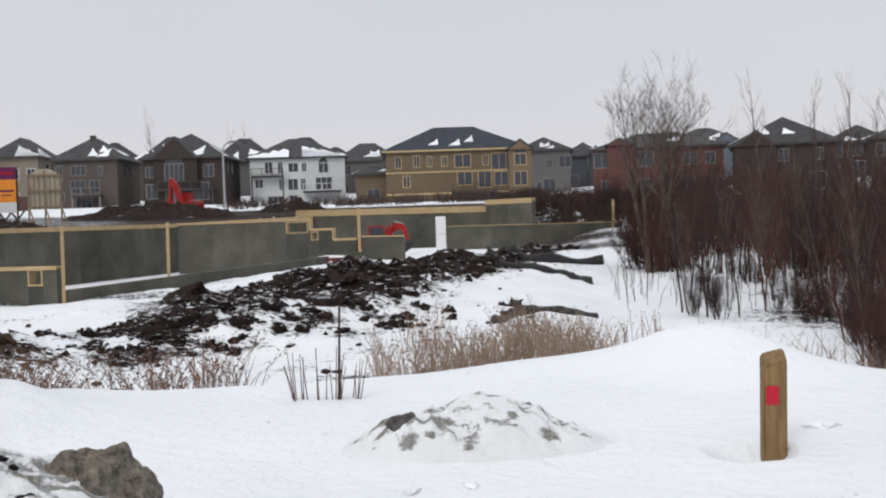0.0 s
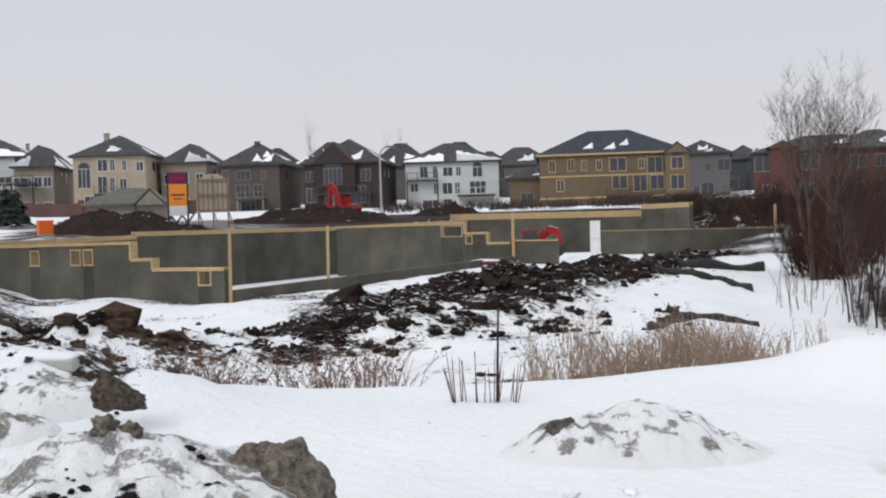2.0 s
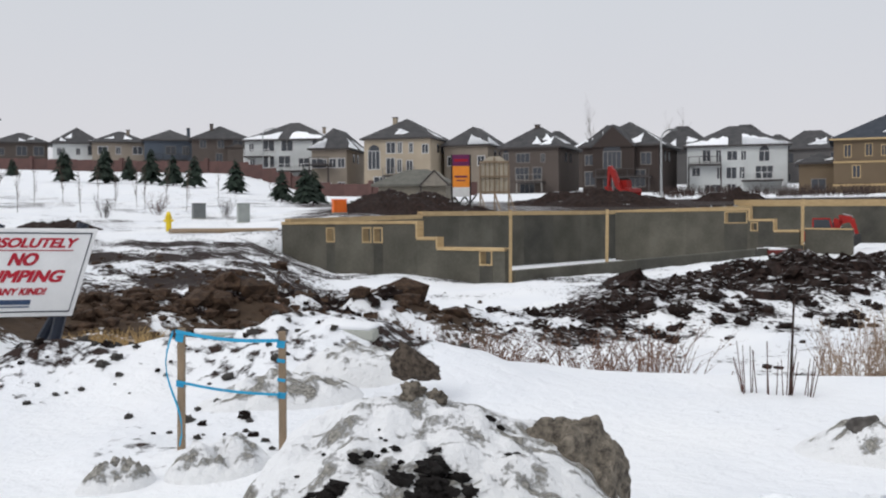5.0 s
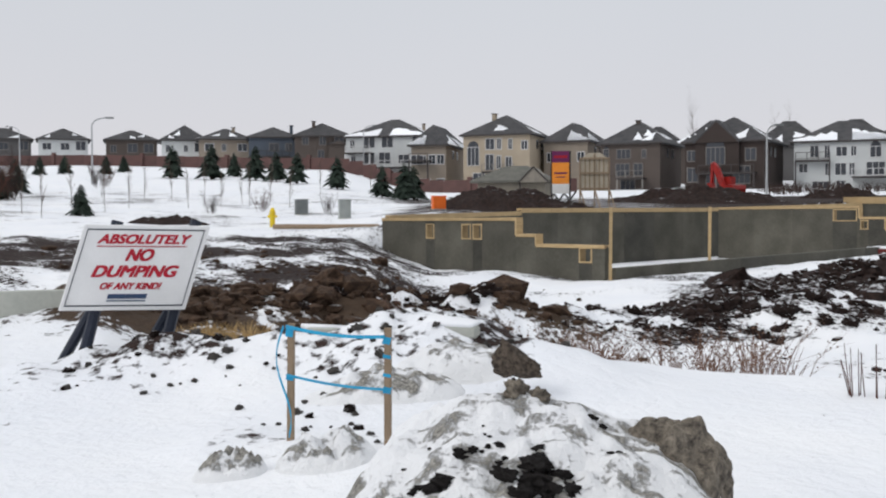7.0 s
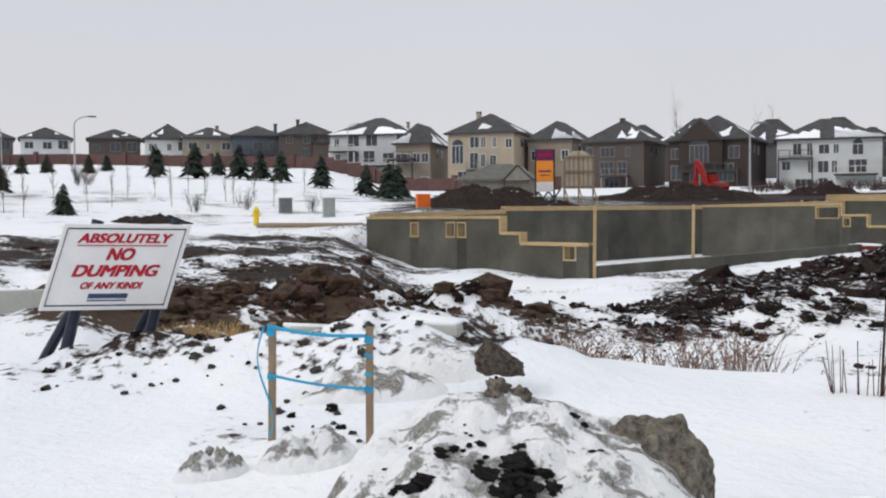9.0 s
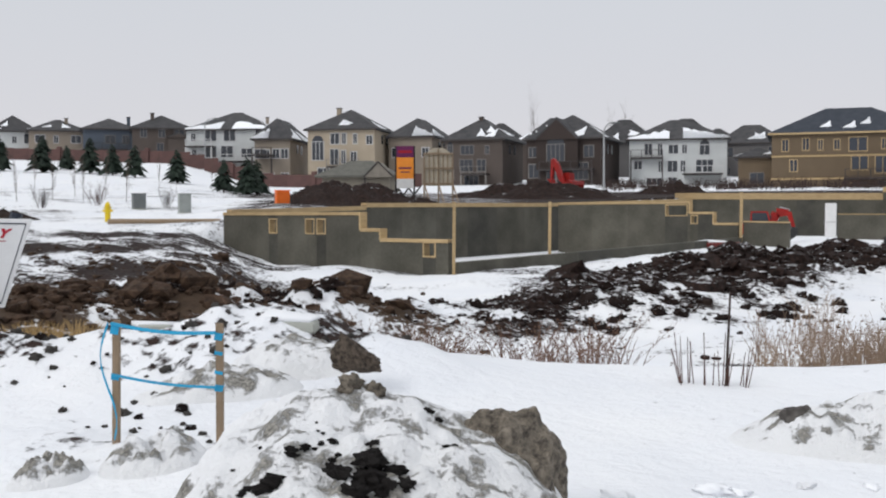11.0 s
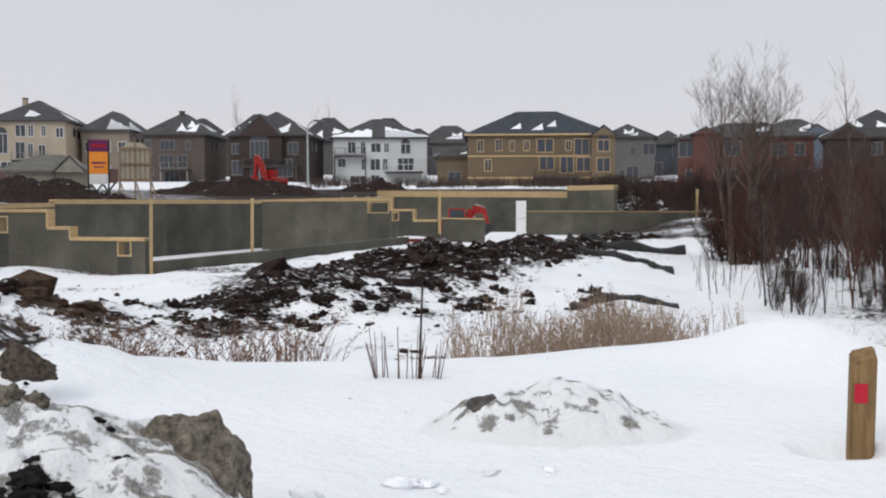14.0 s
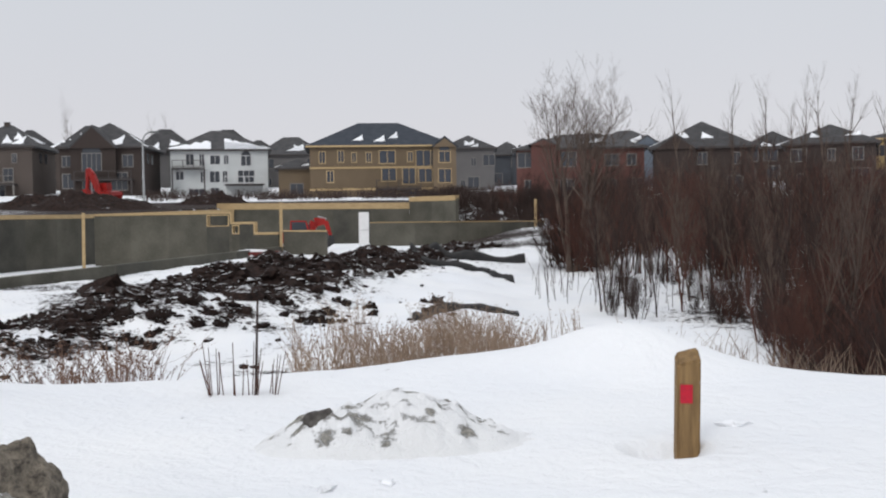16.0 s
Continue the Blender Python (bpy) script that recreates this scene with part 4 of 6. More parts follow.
# warning sign
sx, sy = -6.74, 6.42
sign = thing("warning_sign", pose(sx, sy, 0.0, 0, 0, 47), "white painted board warning sign on dark slanted legs", "sign")
board_m = pose(0, 0, 1.12, 0, 0, 0)
SK = 0.11
def slant(bm):
    for v in bm.verts:
        v.co.x += SK * v.co.z / 0.36
        v.co.z += -0.02 * v.co.x
    bmesh.ops.transform(bm, matrix=board_m, verts=bm.verts)
    return bm
part("board", slant(boxes((-0.52, -0.02, -0.365, 0.52, 0.02, 0.365), bevel=0.006)), M_white, sign)
part("border", slant(boxes((-0.485, -0.024, -0.33, 0.485, -0.021, -0.319), (-0.485, -0.024, 0.319, 0.485, -0.021, 0.33), (-0.485, -0.024, -0.33, -0.478, -0.021, 0.33), (0.478, -0.024, -0.33, 0.485, -0.021, 0.33))), M_navy, sign, "thin dark border line")


def words(body, size, x, z, material, parent, squash=1.0):
    cu = bpy.data.curves.new("lettering", "FONT")
    cu.body, cu.size, cu.align_x, cu.align_y, cu.extrude, cu.shear, cu.offset = body, size, "CENTER", "CENTER", 0.0, 0.18, 0.0
    tmp = bpy.data.objects.new("lettering", cu)
    scene.collection.objects.link(tmp)
    dg = bpy.context.evaluated_depsgraph_get()
    me = bpy.data.meshes.new_from_object(tmp.evaluated_get(dg))
    bpy.data.objects.remove(tmp)
    bm = bmesh.new()
    bm.from_mesh(me)
    for v in bm.verts:
        v.co = Vector((v.co.x * squash + x, -0.0225, v.co.y + z))
    # heavier strokes: the letters laid over themselves, each layer a hair further out
    base_me = bpy.data.meshes.new("lettering")
    bm.to_mesh(base_me)
    for k, (sh, up) in enumerate(((-0.05, 0.03), (-0.025, -0.03), (0.025, 0.03), (0.05, -0.03), (0.05, 0.03), (-0.05, -0.03), (0.0, 0.03))):
        first = len(bm.verts)
        bm.from_mesh(base_me)
        bm.verts.ensure_lookup_table()
        for v in bm.verts[first:]:
            v.co.x += sh * size
            v.co.z += up * size
            v.co.y -= 0.0004 * (k + 1)
    bpy.data.meshes.remove(base_me)
    part("lettering", slant(bm), material, parent, "dark red lettering")


words("ABSOLUTELY", 0.108, 0.0, 0.24, M_letter, sign, 1.16)
words("NO", 0.14, 0.0, 0.103, M_letter, sign, 0.98)
words("DUMPING", 0.135, 0.0, -0.037, M_letter, sign, 1.14)
words("OF ANY KIND!", 0.078, 0.0, -0.16, M_letter, sign, 0.97)
part("underline", slant(boxes((-0.37, -0.025, 0.178, 0.37, -0.0215, 0.186))), M_letter, sign)
part("maker_mark", slant(boxes((-0.16, -0.025, -0.265, 0.16, -0.0215, -0.225), (-0.16, -0.025, -0.288, 0.16, -0.0215, -0.278))), M_logo, sign, "dark blue bar where a name stands")
for x in (-0.33, 0.33):
    part("leg", tubes(((x + 0.19, 0.08, 1.52), (x - 0.17, 0.05, 0.1), 0.05, 0.05)), M_navy, sign)
    part("brace", tubes(((x + 0.1, 0.1, 1.0), (x - 0.42, 0.3, 0.05), 0.045, 0.045)), M_navy, sign)

# concrete barrier behind the sign
bar = thing("concrete_barrier", pose(*polar(-52.5, 14.5), -0.12, 0, 0, 52.5), "long pale precast concrete road barrier in snow", "barrier")
part("body", prism([(-0.3, 0), (0.3, 0), (0.3, 0.12), (0.16, 0.34), (0.11, 0.74), (-0.11, 0.74), (-0.16, 0.34), (-0.3, 0.12)], -2.6, 0.95, "x"), M_barrier, bar)
part("lifting_loop", tubes(((-1.5, 0, 0.7), (-1.5, 0, 0.8), 0.02, 0.02), ((-1.5, 0, 0.8), (-1.3, 0, 0.8), 0.02, 0.02), ((-1.3, 0, 0.8), (-1.3, 0, 0.7), 0.02, 0.02)), M_galv, bar)


def heap(name, x, y, rx, ry, h, seed, label, material=None, res=60, rot=0.0, peaks=(), bare=0.4, rough=1.0, dome=1.15):
    """A rough pile that grows out of the ground; peaks: (u, v, width, rise) in shares of its size."""
    c, s = math.cos(radians(rot)), math.sin(radians(rot))
    us = np.linspace(-1.2, 1.2, res + 1)
    Ug, Vg = np.meshgrid(us, us, indexing="ij")
    gz = terrain(x + Ug * rx * c - Vg * ry * s, y + Ug * rx * s + Vg * ry * c)[0]
    z0 = height(x, y)
    bm = bmesh.new()
    lay = bm.verts.layers.float.new("bare")
    grid = []
    big = max(rx, ry)
    for i in range(res + 1):
        row = []
        for j in range(res + 1):
            u, v = us[i], us[j]
            an = math.atan2(v, u)
            q = (u * u + v * v) * (1 + 0.5 * noise.noise(Vector((math.cos(an) * 1.3, math.sin(an) * 1.3, seed * 1.7))) + 0.25 * noise.noise(Vector((u * 4, v * 4, seed))))
            k = max(0.0, 1 - q) ** dome
            p = Vector((u * rx, v * ry, seed * 5.0)) / big
            n1, n2, n3 = noise.noise(p * 3.0), noise.noise(p * 8.0), noise.noise(p * 21.0)
            z = h * k * (0.92 + rough * (0.3 * n1 + 0.2 * n2)) + h * min(1.0, 2.5 * k) * (0.1 * n2 + 0.07 * n3 + (0.16 * noise.noise(p * 46.0) if rx > 2 else 0.0)) * rough
            for pu, pv, pw, ph in peaks:
                z += ph * math.exp(-(((u - pu) / pw) ** 2 + ((v - pv) / pw) ** 2)) * (1 + 0.4 * n2 + 0.3 * n3)
            vt = bm.verts.new((u * rx, v * ry, gz[i, j] - z0 + z - (0.05 if k <= 0 else 0.015)))
            vt[lay] = max(0.0, min(1.2, bare * (0.95 + 0.5 * n1 + 0.5 * n2 + 0.4 * n3 - 0.15 * v))) * min(1.0, 3 * k)
            row.append(vt)
        grid.append(row)
    for i in range(res):
        for j in range(res):
            bm.faces.new((grid[i][j], grid[i + 1][j], grid[i + 1][j + 1], grid[i][j + 1]))
    ob = new(name, mesh_of(bm, name, material or M_slush, True))
    ob.matrix_world = pose(x, y, z0, 0, 0, rot)
    return tagged(ob, label, "pile", "piles")


def rock(name, x, y, z, rx, ry, rz, seed, label, material, rough=0.35, freq=1.4, div=4, tilt=(0, 0, 0), category="rock", taper=0.0):
    bm = lump(seed, rx, ry, rz, rough, freq, div)
    for v in bm.verts:
        v.co.x *= 1 - taper * v.co.z / rz
        v.co.y *= 1 - taper * v.co.z / rz
    ob = new(name, mesh_of(bm, name, material, True))
    ob.matrix_world = pose(x, y, z, *tilt)
    return tagged(ob, label, category, "rocks and clods")


def bell(u, v, wu, wl, wr_front, wb, power=3.5):
    """A flat-topped swell, 1 at the crest; wl and wu: reach to either side, then to the front and the back."""
    pu = np.abs(np.where(u < 0, u / wl, u / wu)) ** power
    pv = np.abs(np.where(v < 0, v / wr_front, v / wb)) ** 2.2
    return np.clip(1 - pu - pv, 0, 1)


def ploughed(u, v):
    """The large pile: its rise over the ground; u runs across the view, v away."""
    z = 0.49 * bell(u + 0.1, v, 0.9, 0.84, 1.0, 0.5) + 0.05 * np.exp(-((u + 0.15) / 0.1) ** 2 - (v / 0.12) ** 2)
    k = np.clip(z * 6, 0, 1)
    return z + k * (0.08 * vnoise(u, v, 0.3, 51) + 0.07 * vnoise(u, v, 0.13, 52) + 0.045 * vnoise(u, v, 0.06, 53) + 0.014 * vnoise(u, v, 0.03, 54))


def icy(u, v):
    """The long low pile with its crest towards one end."""
    z = 0.14 * bell(u, v, 0.8, 0.8, 0.42, 0.5, 2.4) + 0.16 * np.exp(-((u - 0.2) / np.where(u < 0.2, 0.46, 0.4)) ** 2 - ((v - 0.05) / 0.3) ** 2)
    k = np.clip(z * 9, 0, 1)
    return z + k * (0.1 * vnoise(u, v, 0.26, 55) + 0.07 * vnoise(u, v, 0.11, 56) + 0.04 * vnoise(u, v, 0.05, 57))


def chunk(w, d, h, seed):
    def rise(u, v):
        z = h * bell(u, v, w, w, d, d, 2.2)
        k = np.clip(z * 8, 0, 1)
        return z + k * h * (0.9 * vnoise(u, v, w * 0.45, seed) + 1.0 * vnoise(u, v, w * 0.2, seed + 1) + 0.4 * vnoise(u, v, w * 0.09, seed + 2))
    return rise


PILES = []


def pile(x, y, rot, rise, wu, wv, label, material, dirt, seed, step=0.013):
    """A pile as its own skin over the ground."""
    c, sn = math.cos(radians(rot)), math.sin(radians(rot))
    PILES.append((x, y, c, sn, rise))
    us, vs = np.arange(-wu, wu + step, step), np.arange(-wv, wv + step, step)
    Ug, Vg = np.meshgrid(us, vs, indexing="ij")
    X, Y = x + Ug * c - Vg * sn, y + Ug * sn + Vg * c
    up = rise(Ug, Vg)
    z0 = height(x, y)
    Z = terrain(X, Y)[0] + up - 0.02 * (1 - np.clip(up / 0.02, 0, 1)) - z0
    nu, nv = Ug.shape
    i, j = np.arange(nu - 1)[:, None], np.arange(nv - 1)[None, :]
    q = np.stack([i * nv + j, (i + 1) * nv + j, (i + 1) * nv + j + 1, i * nv + j + 1], -1).reshape(-1, 4)
    me = bpy.data.meshes.new("snow_mound")
    me.from_pydata(np.stack([Ug, Vg, Z], -1).reshape(-1, 3).tolist(), [], q.tolist())
    bare = np.clip(up * 12, 0, 1) * dirt * (0.9 + 0.7 * vnoise(Ug, Vg, 0.33, seed) + 1.0 * vnoise(Ug, Vg, 0.1, seed + 1) + 1.5 * vnoise(Ug * 0.6, Vg, 0.04, seed + 2))
    at = me.attributes.new("bare", "FLOAT", "POINT")
    at.data.foreach_set("value", np.clip(bare, 0, 1.2).ravel().astype(np.float32))
    me.materials.append(material)
    for f in me.polygons:
        f.use_smooth = True
    ob = new("snow_mound", me)
    ob.matrix_world = pose(x, y, z0, 0, 0, rot)
    return tagged(ob, label, "pile", "piles")


def surface(x, y):
    """Height of the ground with the piles that lie on it."""
    z = height(x, y)
    for px, py, c, sn, rise in PILES:
        dx, dy = x - px, y - py
        z += max(0.0, float(rise(np.array([dx * c + dy * sn]), np.array([dy * c - dx * sn]))[0]))
    return z


pile(-1.83, 3.84, 25.5, ploughed, 1.05, 1.1, "dirty ploughed snow pile with soil and stones", M_ice, 0.52, 61)
rock("boulder", -1.36, 4.0, 0.36, 0.26, 0.2, 0.34, 5, "rough gravelly grey-brown frozen boulder", M_rock, 0.2, 2.1, 5, (0, 0, 20))
pile(0.1, 6.3, 0, icy, 0.95, 0.7, "low dirty snow mound with grey ice", M_ice, 0.6, 64)
pile(*polar(-37.6, 5.25), 37.6, chunk(0.27, 0.2, 0.12, 71), 0.34, 0.28, "olive-grey lump of dirty ice by the stakes", M_ice, 0.6, 67, 0.01)
pile(*polar(-42.9, 5.3), 42.9, chunk(0.2, 0.15, 0.11, 74), 0.27, 0.22, "dark grey lump of dirty ice in the snow", M_ice, 0.8, 70, 0.01)
pile(*polar(-33.6, 7.3), 33.6, chunk(0.6, 0.26, 0.13, 77), 0.75, 0.4, "low grey ridge of icy snow behind the stakes", M_ice, 0.7, 73, 0.014)
pile(*polar(-29.4, 7.7), 29.4, chunk(0.5, 0.3, 0.1, 80), 0.65, 0.42, "snow ridge with a grey crust", M_ice, 0.5, 76, 0.014)
rock("rock", -0.25, 6.16, 0.32, 0.115, 0.07, 0.1, 9, "dark angular rock on the snow mound", M_darkrock, 0.5, 1.3, 3, (0, 22, 0), taper=0.5)
bm = lump(13, 0.14, 0.1, 0.14, 0.32, 1.9, 4)
for v in bm.verts:
    k = v.co.z / 0.13
    v.co.x = v.co.x * max(0.12, 1 - 0.72 * k) - 0.06 * k
    v.co.y *= 1 - 0.5 * k
ob = new("rock", mesh_of(bm, "rock", M_lump, True))
ob.matrix_world = pose(-3.19, 6.42, 0.54, 0, 0, 27)
tagged(ob, "upright brown frozen lump of soil", "rock", "rocks and clods")
for px, py, u in ((-1.945, 3.75, 0.04), (-1.86, 3.79, 0.035)):
    rock("rock", px, py, surface(px, py) + 0.01, u * 1.2, u, u, 31 + round(u * 1000), "grey icy stone on top of the snow pile", M_rock, 0.6, 1.8, 3)

# broken slabs capped with snow on the bank
def slab(az, d, w, dp, h, rot, tilt, label):
    x, y = polar(az, d)
    sl = thing("concrete_slab", pose(x, y, height(x, y) - 0.1, tilt, 3, -az + rot), label, "slab", "broken slabs")
    bm = boxes((-w / 2, -dp / 2, 0, w / 2, dp / 2, h), bevel=0.02)
    for v in bm.verts:
        v.co += Vector((noise.noise(v.co * 5 + Vector((az, 0, 0))), noise.noise(v.co * 5 + Vector((0, az, 0))), 0)) * 0.05
    part("block", bm, M_barrier, sl)
    bm = boxes((-w * 0.48, -dp * 0.47, h - 0.02, w * 0.47, dp * 0.48, h + 0.03), bevel=0.018)
    for v in bm.verts:
        v.co += Vector((noise.noise(v.co * 7), noise.noise(v.co * 7 + Vector((0, az, 0))), 0.4 * noise.noise(v.co * 9))) * 0.05
    part("snow_cap", bm, M_snow, sl, "cap of snow", True)


slab(-36.4, 8.7, 0.42, 0.2, 0.12, 10, -6, "broken concrete slab capped with snow")
slab(-33.0, 9.2, 0.34, 0.25, 0.16, -12, 4, "pale concrete block capped with snow")
slab(-29.6, 8.3, 0.5, 0.16, 0.1, -25, 8, "long sloping slab capped with snow")

# crumbs of ice left on the near snow
for k, (x, y, u) in enumerate(((-0.62, 4.95, 0.06), (-0.5, 5.0, 0.04), (-0.42, 4.93, 0.03), (0.1, 5.35, 0.03), (2.2, 6.3, 0.05), (2.32, 6.35, 0.03), (-0.2, 5.3, 0.035), (-2.7, 4.9, 0.05), (-1.0, 4.62, 0.06))):
    rock("snow_lump", x, y, height(x, y) + u * 0.15, u * 1.5, u, u * 0.5, 60 + k, "small lump of ploughed snow", M_snow, 0.7, 2.0, 3, (0, 0, 40 * k), "snow")

# ---------------------------------------------------------------- spoil heaps, machines and signs behind the foundation
heap("soil_mound", *polar(-25.4, 60), 6.6, 2.4, 1.15, 21, "dark topsoil heap behind the foundation", M_soil, 50, -20, rough=1.5)
heap("soil_mound", *polar(-15.0, 72), 6.2, 2.6, 1.1, 22, "dark topsoil heap under the excavator", M_soil, 50, -10, rough=1.5)
heap("soil_mound", *polar(-7.9, 84), 3.0, 1.6, 0.8, 23, "small dark soil heap", M_soil, 40, 0, rough=1.5)

heap("soil_mound", *polar(-43.2, 54), 2.6, 1.0, 0.4, 24, "low dark soil mound on the snowy field", M_soil, 40, 0, rough=1.5)


def excavator(m, s, lift, label):
    ex = thing("excavator", m @ Matrix.Scale(s, 4), label, "excavator", "excavators")
    for y in (-1.0, 1.0):
        tr = part("track", prism([(-1.7, 0.15), (-1.4, 0), (1.4, 0), (1.7, 0.15), (1.8, 0.45), (1.5, 0.75), (-1.5, 0.75), (-1.8, 0.45)], y - 0.28, y + 0.28), M_black, ex)
    part("turntable", tubes(((0, 0, 0.7), (0, 0, 1.0), 0.8, 0.8), n=16), M_black, ex)
    part("body", prism([(-1.9, 1.0), (1.2, 1.0), (1.2, 1.5), (-0.3, 1.6), (-1.3, 1.95), (-1.95, 1.85), (-2.05, 1.4)], -1.25, 1.25), M_red, ex)
    cab = part("cab", prism([(-0.5, 1.5), (1.15, 1.5), (1.2, 2.1), (0.95, 2.95), (-0.45, 2.95)], -1.2, -0.25), M_red, ex)
    part("cab_window", prism([(-0.35, 2.0), (1.05, 2.0), (0.85, 2.82), (-0.35, 2.82)], -1.22, -1.205), M_glass, cab)
    part("windscreen", boxes((1.1, -1.1, 2.05, 1.22, -0.35, 2.6)), M_glass, cab)
    if lift:
        a, b, c, d = (0.1, 1.5), (1.2, 3.9), (1.8, 4.7), (2.0, 2.1)
    else:
        a, b, c, d = (1.0, 1.35), (1.7, 2.8), (2.7, 2.85), (3.15, 1.5)
    bo = bmesh.new()
    for (p, q, w0, w1) in ((a, b, 0.3, 0.4), (b, c, 0.4, 0.25)):
        dx, dz = q[0] - p[0], q[1] - p[1]
        k = math.hypot(dx, dz)
        nx, nz = -dz / k, dx / k
        t = prism([(p[0] - nx * w0, p[1] - nz * w0), (q[0] - nx * w1, q[1] - nz * w1), (q[0] + nx * w1, q[1] + nz * w1), (p[0] + nx * w0, p[1] + nz * w0)], 0.1, 0.5)
        tm = bpy.data.meshes.new("t")
        t.to_mesh(tm)
        bo.from_mesh(tm)
        t.free()
        bpy.data.meshes.remove(tm)
    part("boom", bo, M_red, ex)
    dx, dz = d[0] - c[0], d[1] - c[1]
    k = math.hypot(dx, dz)
    nx, nz = -dz / k * 0.22, dx / k * 0.22
    part("stick", prism([(c[0] - nx, c[1] - nz), (d[0] - nx * 0.6, d[1] - nz * 0.6), (d[0] + nx * 0.6, d[1] + nz * 0.6), (c[0] + nx, c[1] + nz)], 0.12, 0.48), M_red, ex)
    part("hydraulic_ram", tubes(((1.3, 0.3, 1.7), (b[0] + 0.2, 0.3, b[1] - 0.5), 0.07, 0.07), ((b[0] + 0.3, 0.3, b[1] + 0.5), (c[0] + 0.1, 0.3, c[1] + 0.2), 0.06, 0.06)), M_galv, ex)
    part("bucket", prism([(d[0] - 0.2, d[1] + 0.1), (d[0] + 0.25, d[1] + 0.1), (d[0] + 0.3, d[1] - 0.6), (d[0] - 0.3, d[1] - 1.0), (d[0] - 0.75, d[1] - 0.7), (d[0] - 0.4, d[1] - 0.4)], -0.3, 0.9), M_black if not lift else M_red, ex)
    return ex


ex_x, ex_y = polar(-13.6, 76)
excavator(pose(ex_x, ex_y, height(ex_x, ex_y) + 0.05, 0, 0, 155), 0.56, True, "red crawler excavator with raised boom on the soil heap")
ex_x, ex_y = polar(-3.75, 57.0)
excavator(pose(ex_x, ex_y, height(ex_x, ex_y) + 0.3, 0, 0, 5), 0.6, False, "small red excavator working inside the foundation")

# development sign
px_, py_ = polar(-22.3, 60)
ds = thing("development_sign", pose(px_, py_, height(px_, py_), 0, 0, 22.3), "tall upright sign board in purple, amber and white", "sign")
z_ = 3.0 - height(px_, py_)
part("purple_panel", boxes((-0.48, -0.05, z_ + 1.65, 0.48, 0.05, z_ + 2.3)), M_purple, ds, "dark purple top panel")
part("amber_panel", boxes((-0.48, -0.05, z_ + 0.45, 0.48, 0.05, z_ + 1.65)), M_amber, ds, "amber middle panel")
part("white_panel", boxes((-0.48, -0.05, z_ - 0.1, 0.48, 0.05, z_ + 0.45)), M_white, ds, "white foot panel")
part("print_bar", boxes((-0.38, -0.056, z_ + 1.9, 0.38, -0.051, z_ + 2.05)), M_letter, ds, "red bar of print")
part("print_bar", boxes((-0.36, -0.056, z_ + 1.0, 0.36, -0.051, z_ + 1.1), (-0.25, -0.056, z_ + 0.8, 0.25, -0.051, z_ + 0.86)), M_purple, ds, "dark bars of print")
for x in (-0.52, 0.52):
    part("post", boxes((x - 0.05, 0.05, 0, x + 0.05, 0.15, z_ + 2.3)), M_black, ds)
for x in (-0.7, -0.1, 0.5):
    part("trestle_leg", tubes(((x - 0.35, -0.3, 0), (x + 0.35, 0.2, z_), 0.05, 0.05), ((x + 0.35, -0.3, 0), (x - 0.35, 0.2, z_), 0.05, 0.05)), M_black, ds)

# back of a framed notice board
px_, py_ = polar(-20.5, 58)
nb = thing("notice_board", pose(px_, py_, height(px_, py_), 0, 0, 20.5), "pale panel notice board on a lumber frame with braces", "sign")
h0 = 5.1 - height(px_, py_)
part("panel", prism([(-0.72, h0 - 2.1), (0.72, h0 - 2.1), (0.72, h0 - 0.35), (0.3, h0 - 0.05), (-0.3, h0 - 0.05), (-0.72, h0 - 0.35)], 0.0, 0.04), M_creamboard, nb, "weathered pale panel")
for x in (-0.5, -0.26, 0.26, 0.5):
    part("batten", boxes((x - 0.03, -0.05, h0 - 2.1, x + 0.03, -0.003, h0 - 0.3)), M_stake, nb)
for x in (-0.78, 0.0, 0.78):
    part("post", boxes((x - 0.045, -0.09, 0, x + 0.045, -0.002, h0 - (0.1 if x == 0 else 0.3))), M_stake, nb)
    part("brace", tubes(((x, -0.1, h0 - 2.0), (x + 0.35, -0.7, 0), 0.04, 0.04)), M_stake, nb)
for z in (h0 - 2.05, h0 - 1.2, h0 - 0.4):
    part("rail", boxes((-0.8, -0.13, z, 0.8, -0.092, z + 0.09)), M_stake, nb)


def cabinet(az, d, w, h, material, label, name="utility_cabinet"):
    x, y = polar(az, d)
    c = thing(name, pose(x, y, height(x, y), 0, 0, -az + 12), label, "cabinet", "utility cabinets")
    part("body", boxes((-w / 2, -w * 0.35, 0, w / 2, w * 0.35, h - 0.06), bevel=0.02), material, c)
    part("lid", boxes((-w / 2 - 0.03, -w * 0.38, h - 0.06, w / 2 + 0.03, w * 0.38, h), bevel=0.01), material, c)
    part("door", boxes((-w / 2 + 0.06, -w * 0.35 - 0.015, 0.08, w / 2 - 0.06, -w * 0.35 - 0.002, h - 0.14)), material, c)
    part("plinth", boxes((-w / 2 - 0.05, -w * 0.4, -0.1, w / 2 + 0.05, w * 0.4, 0.05)), M_barrier, c)


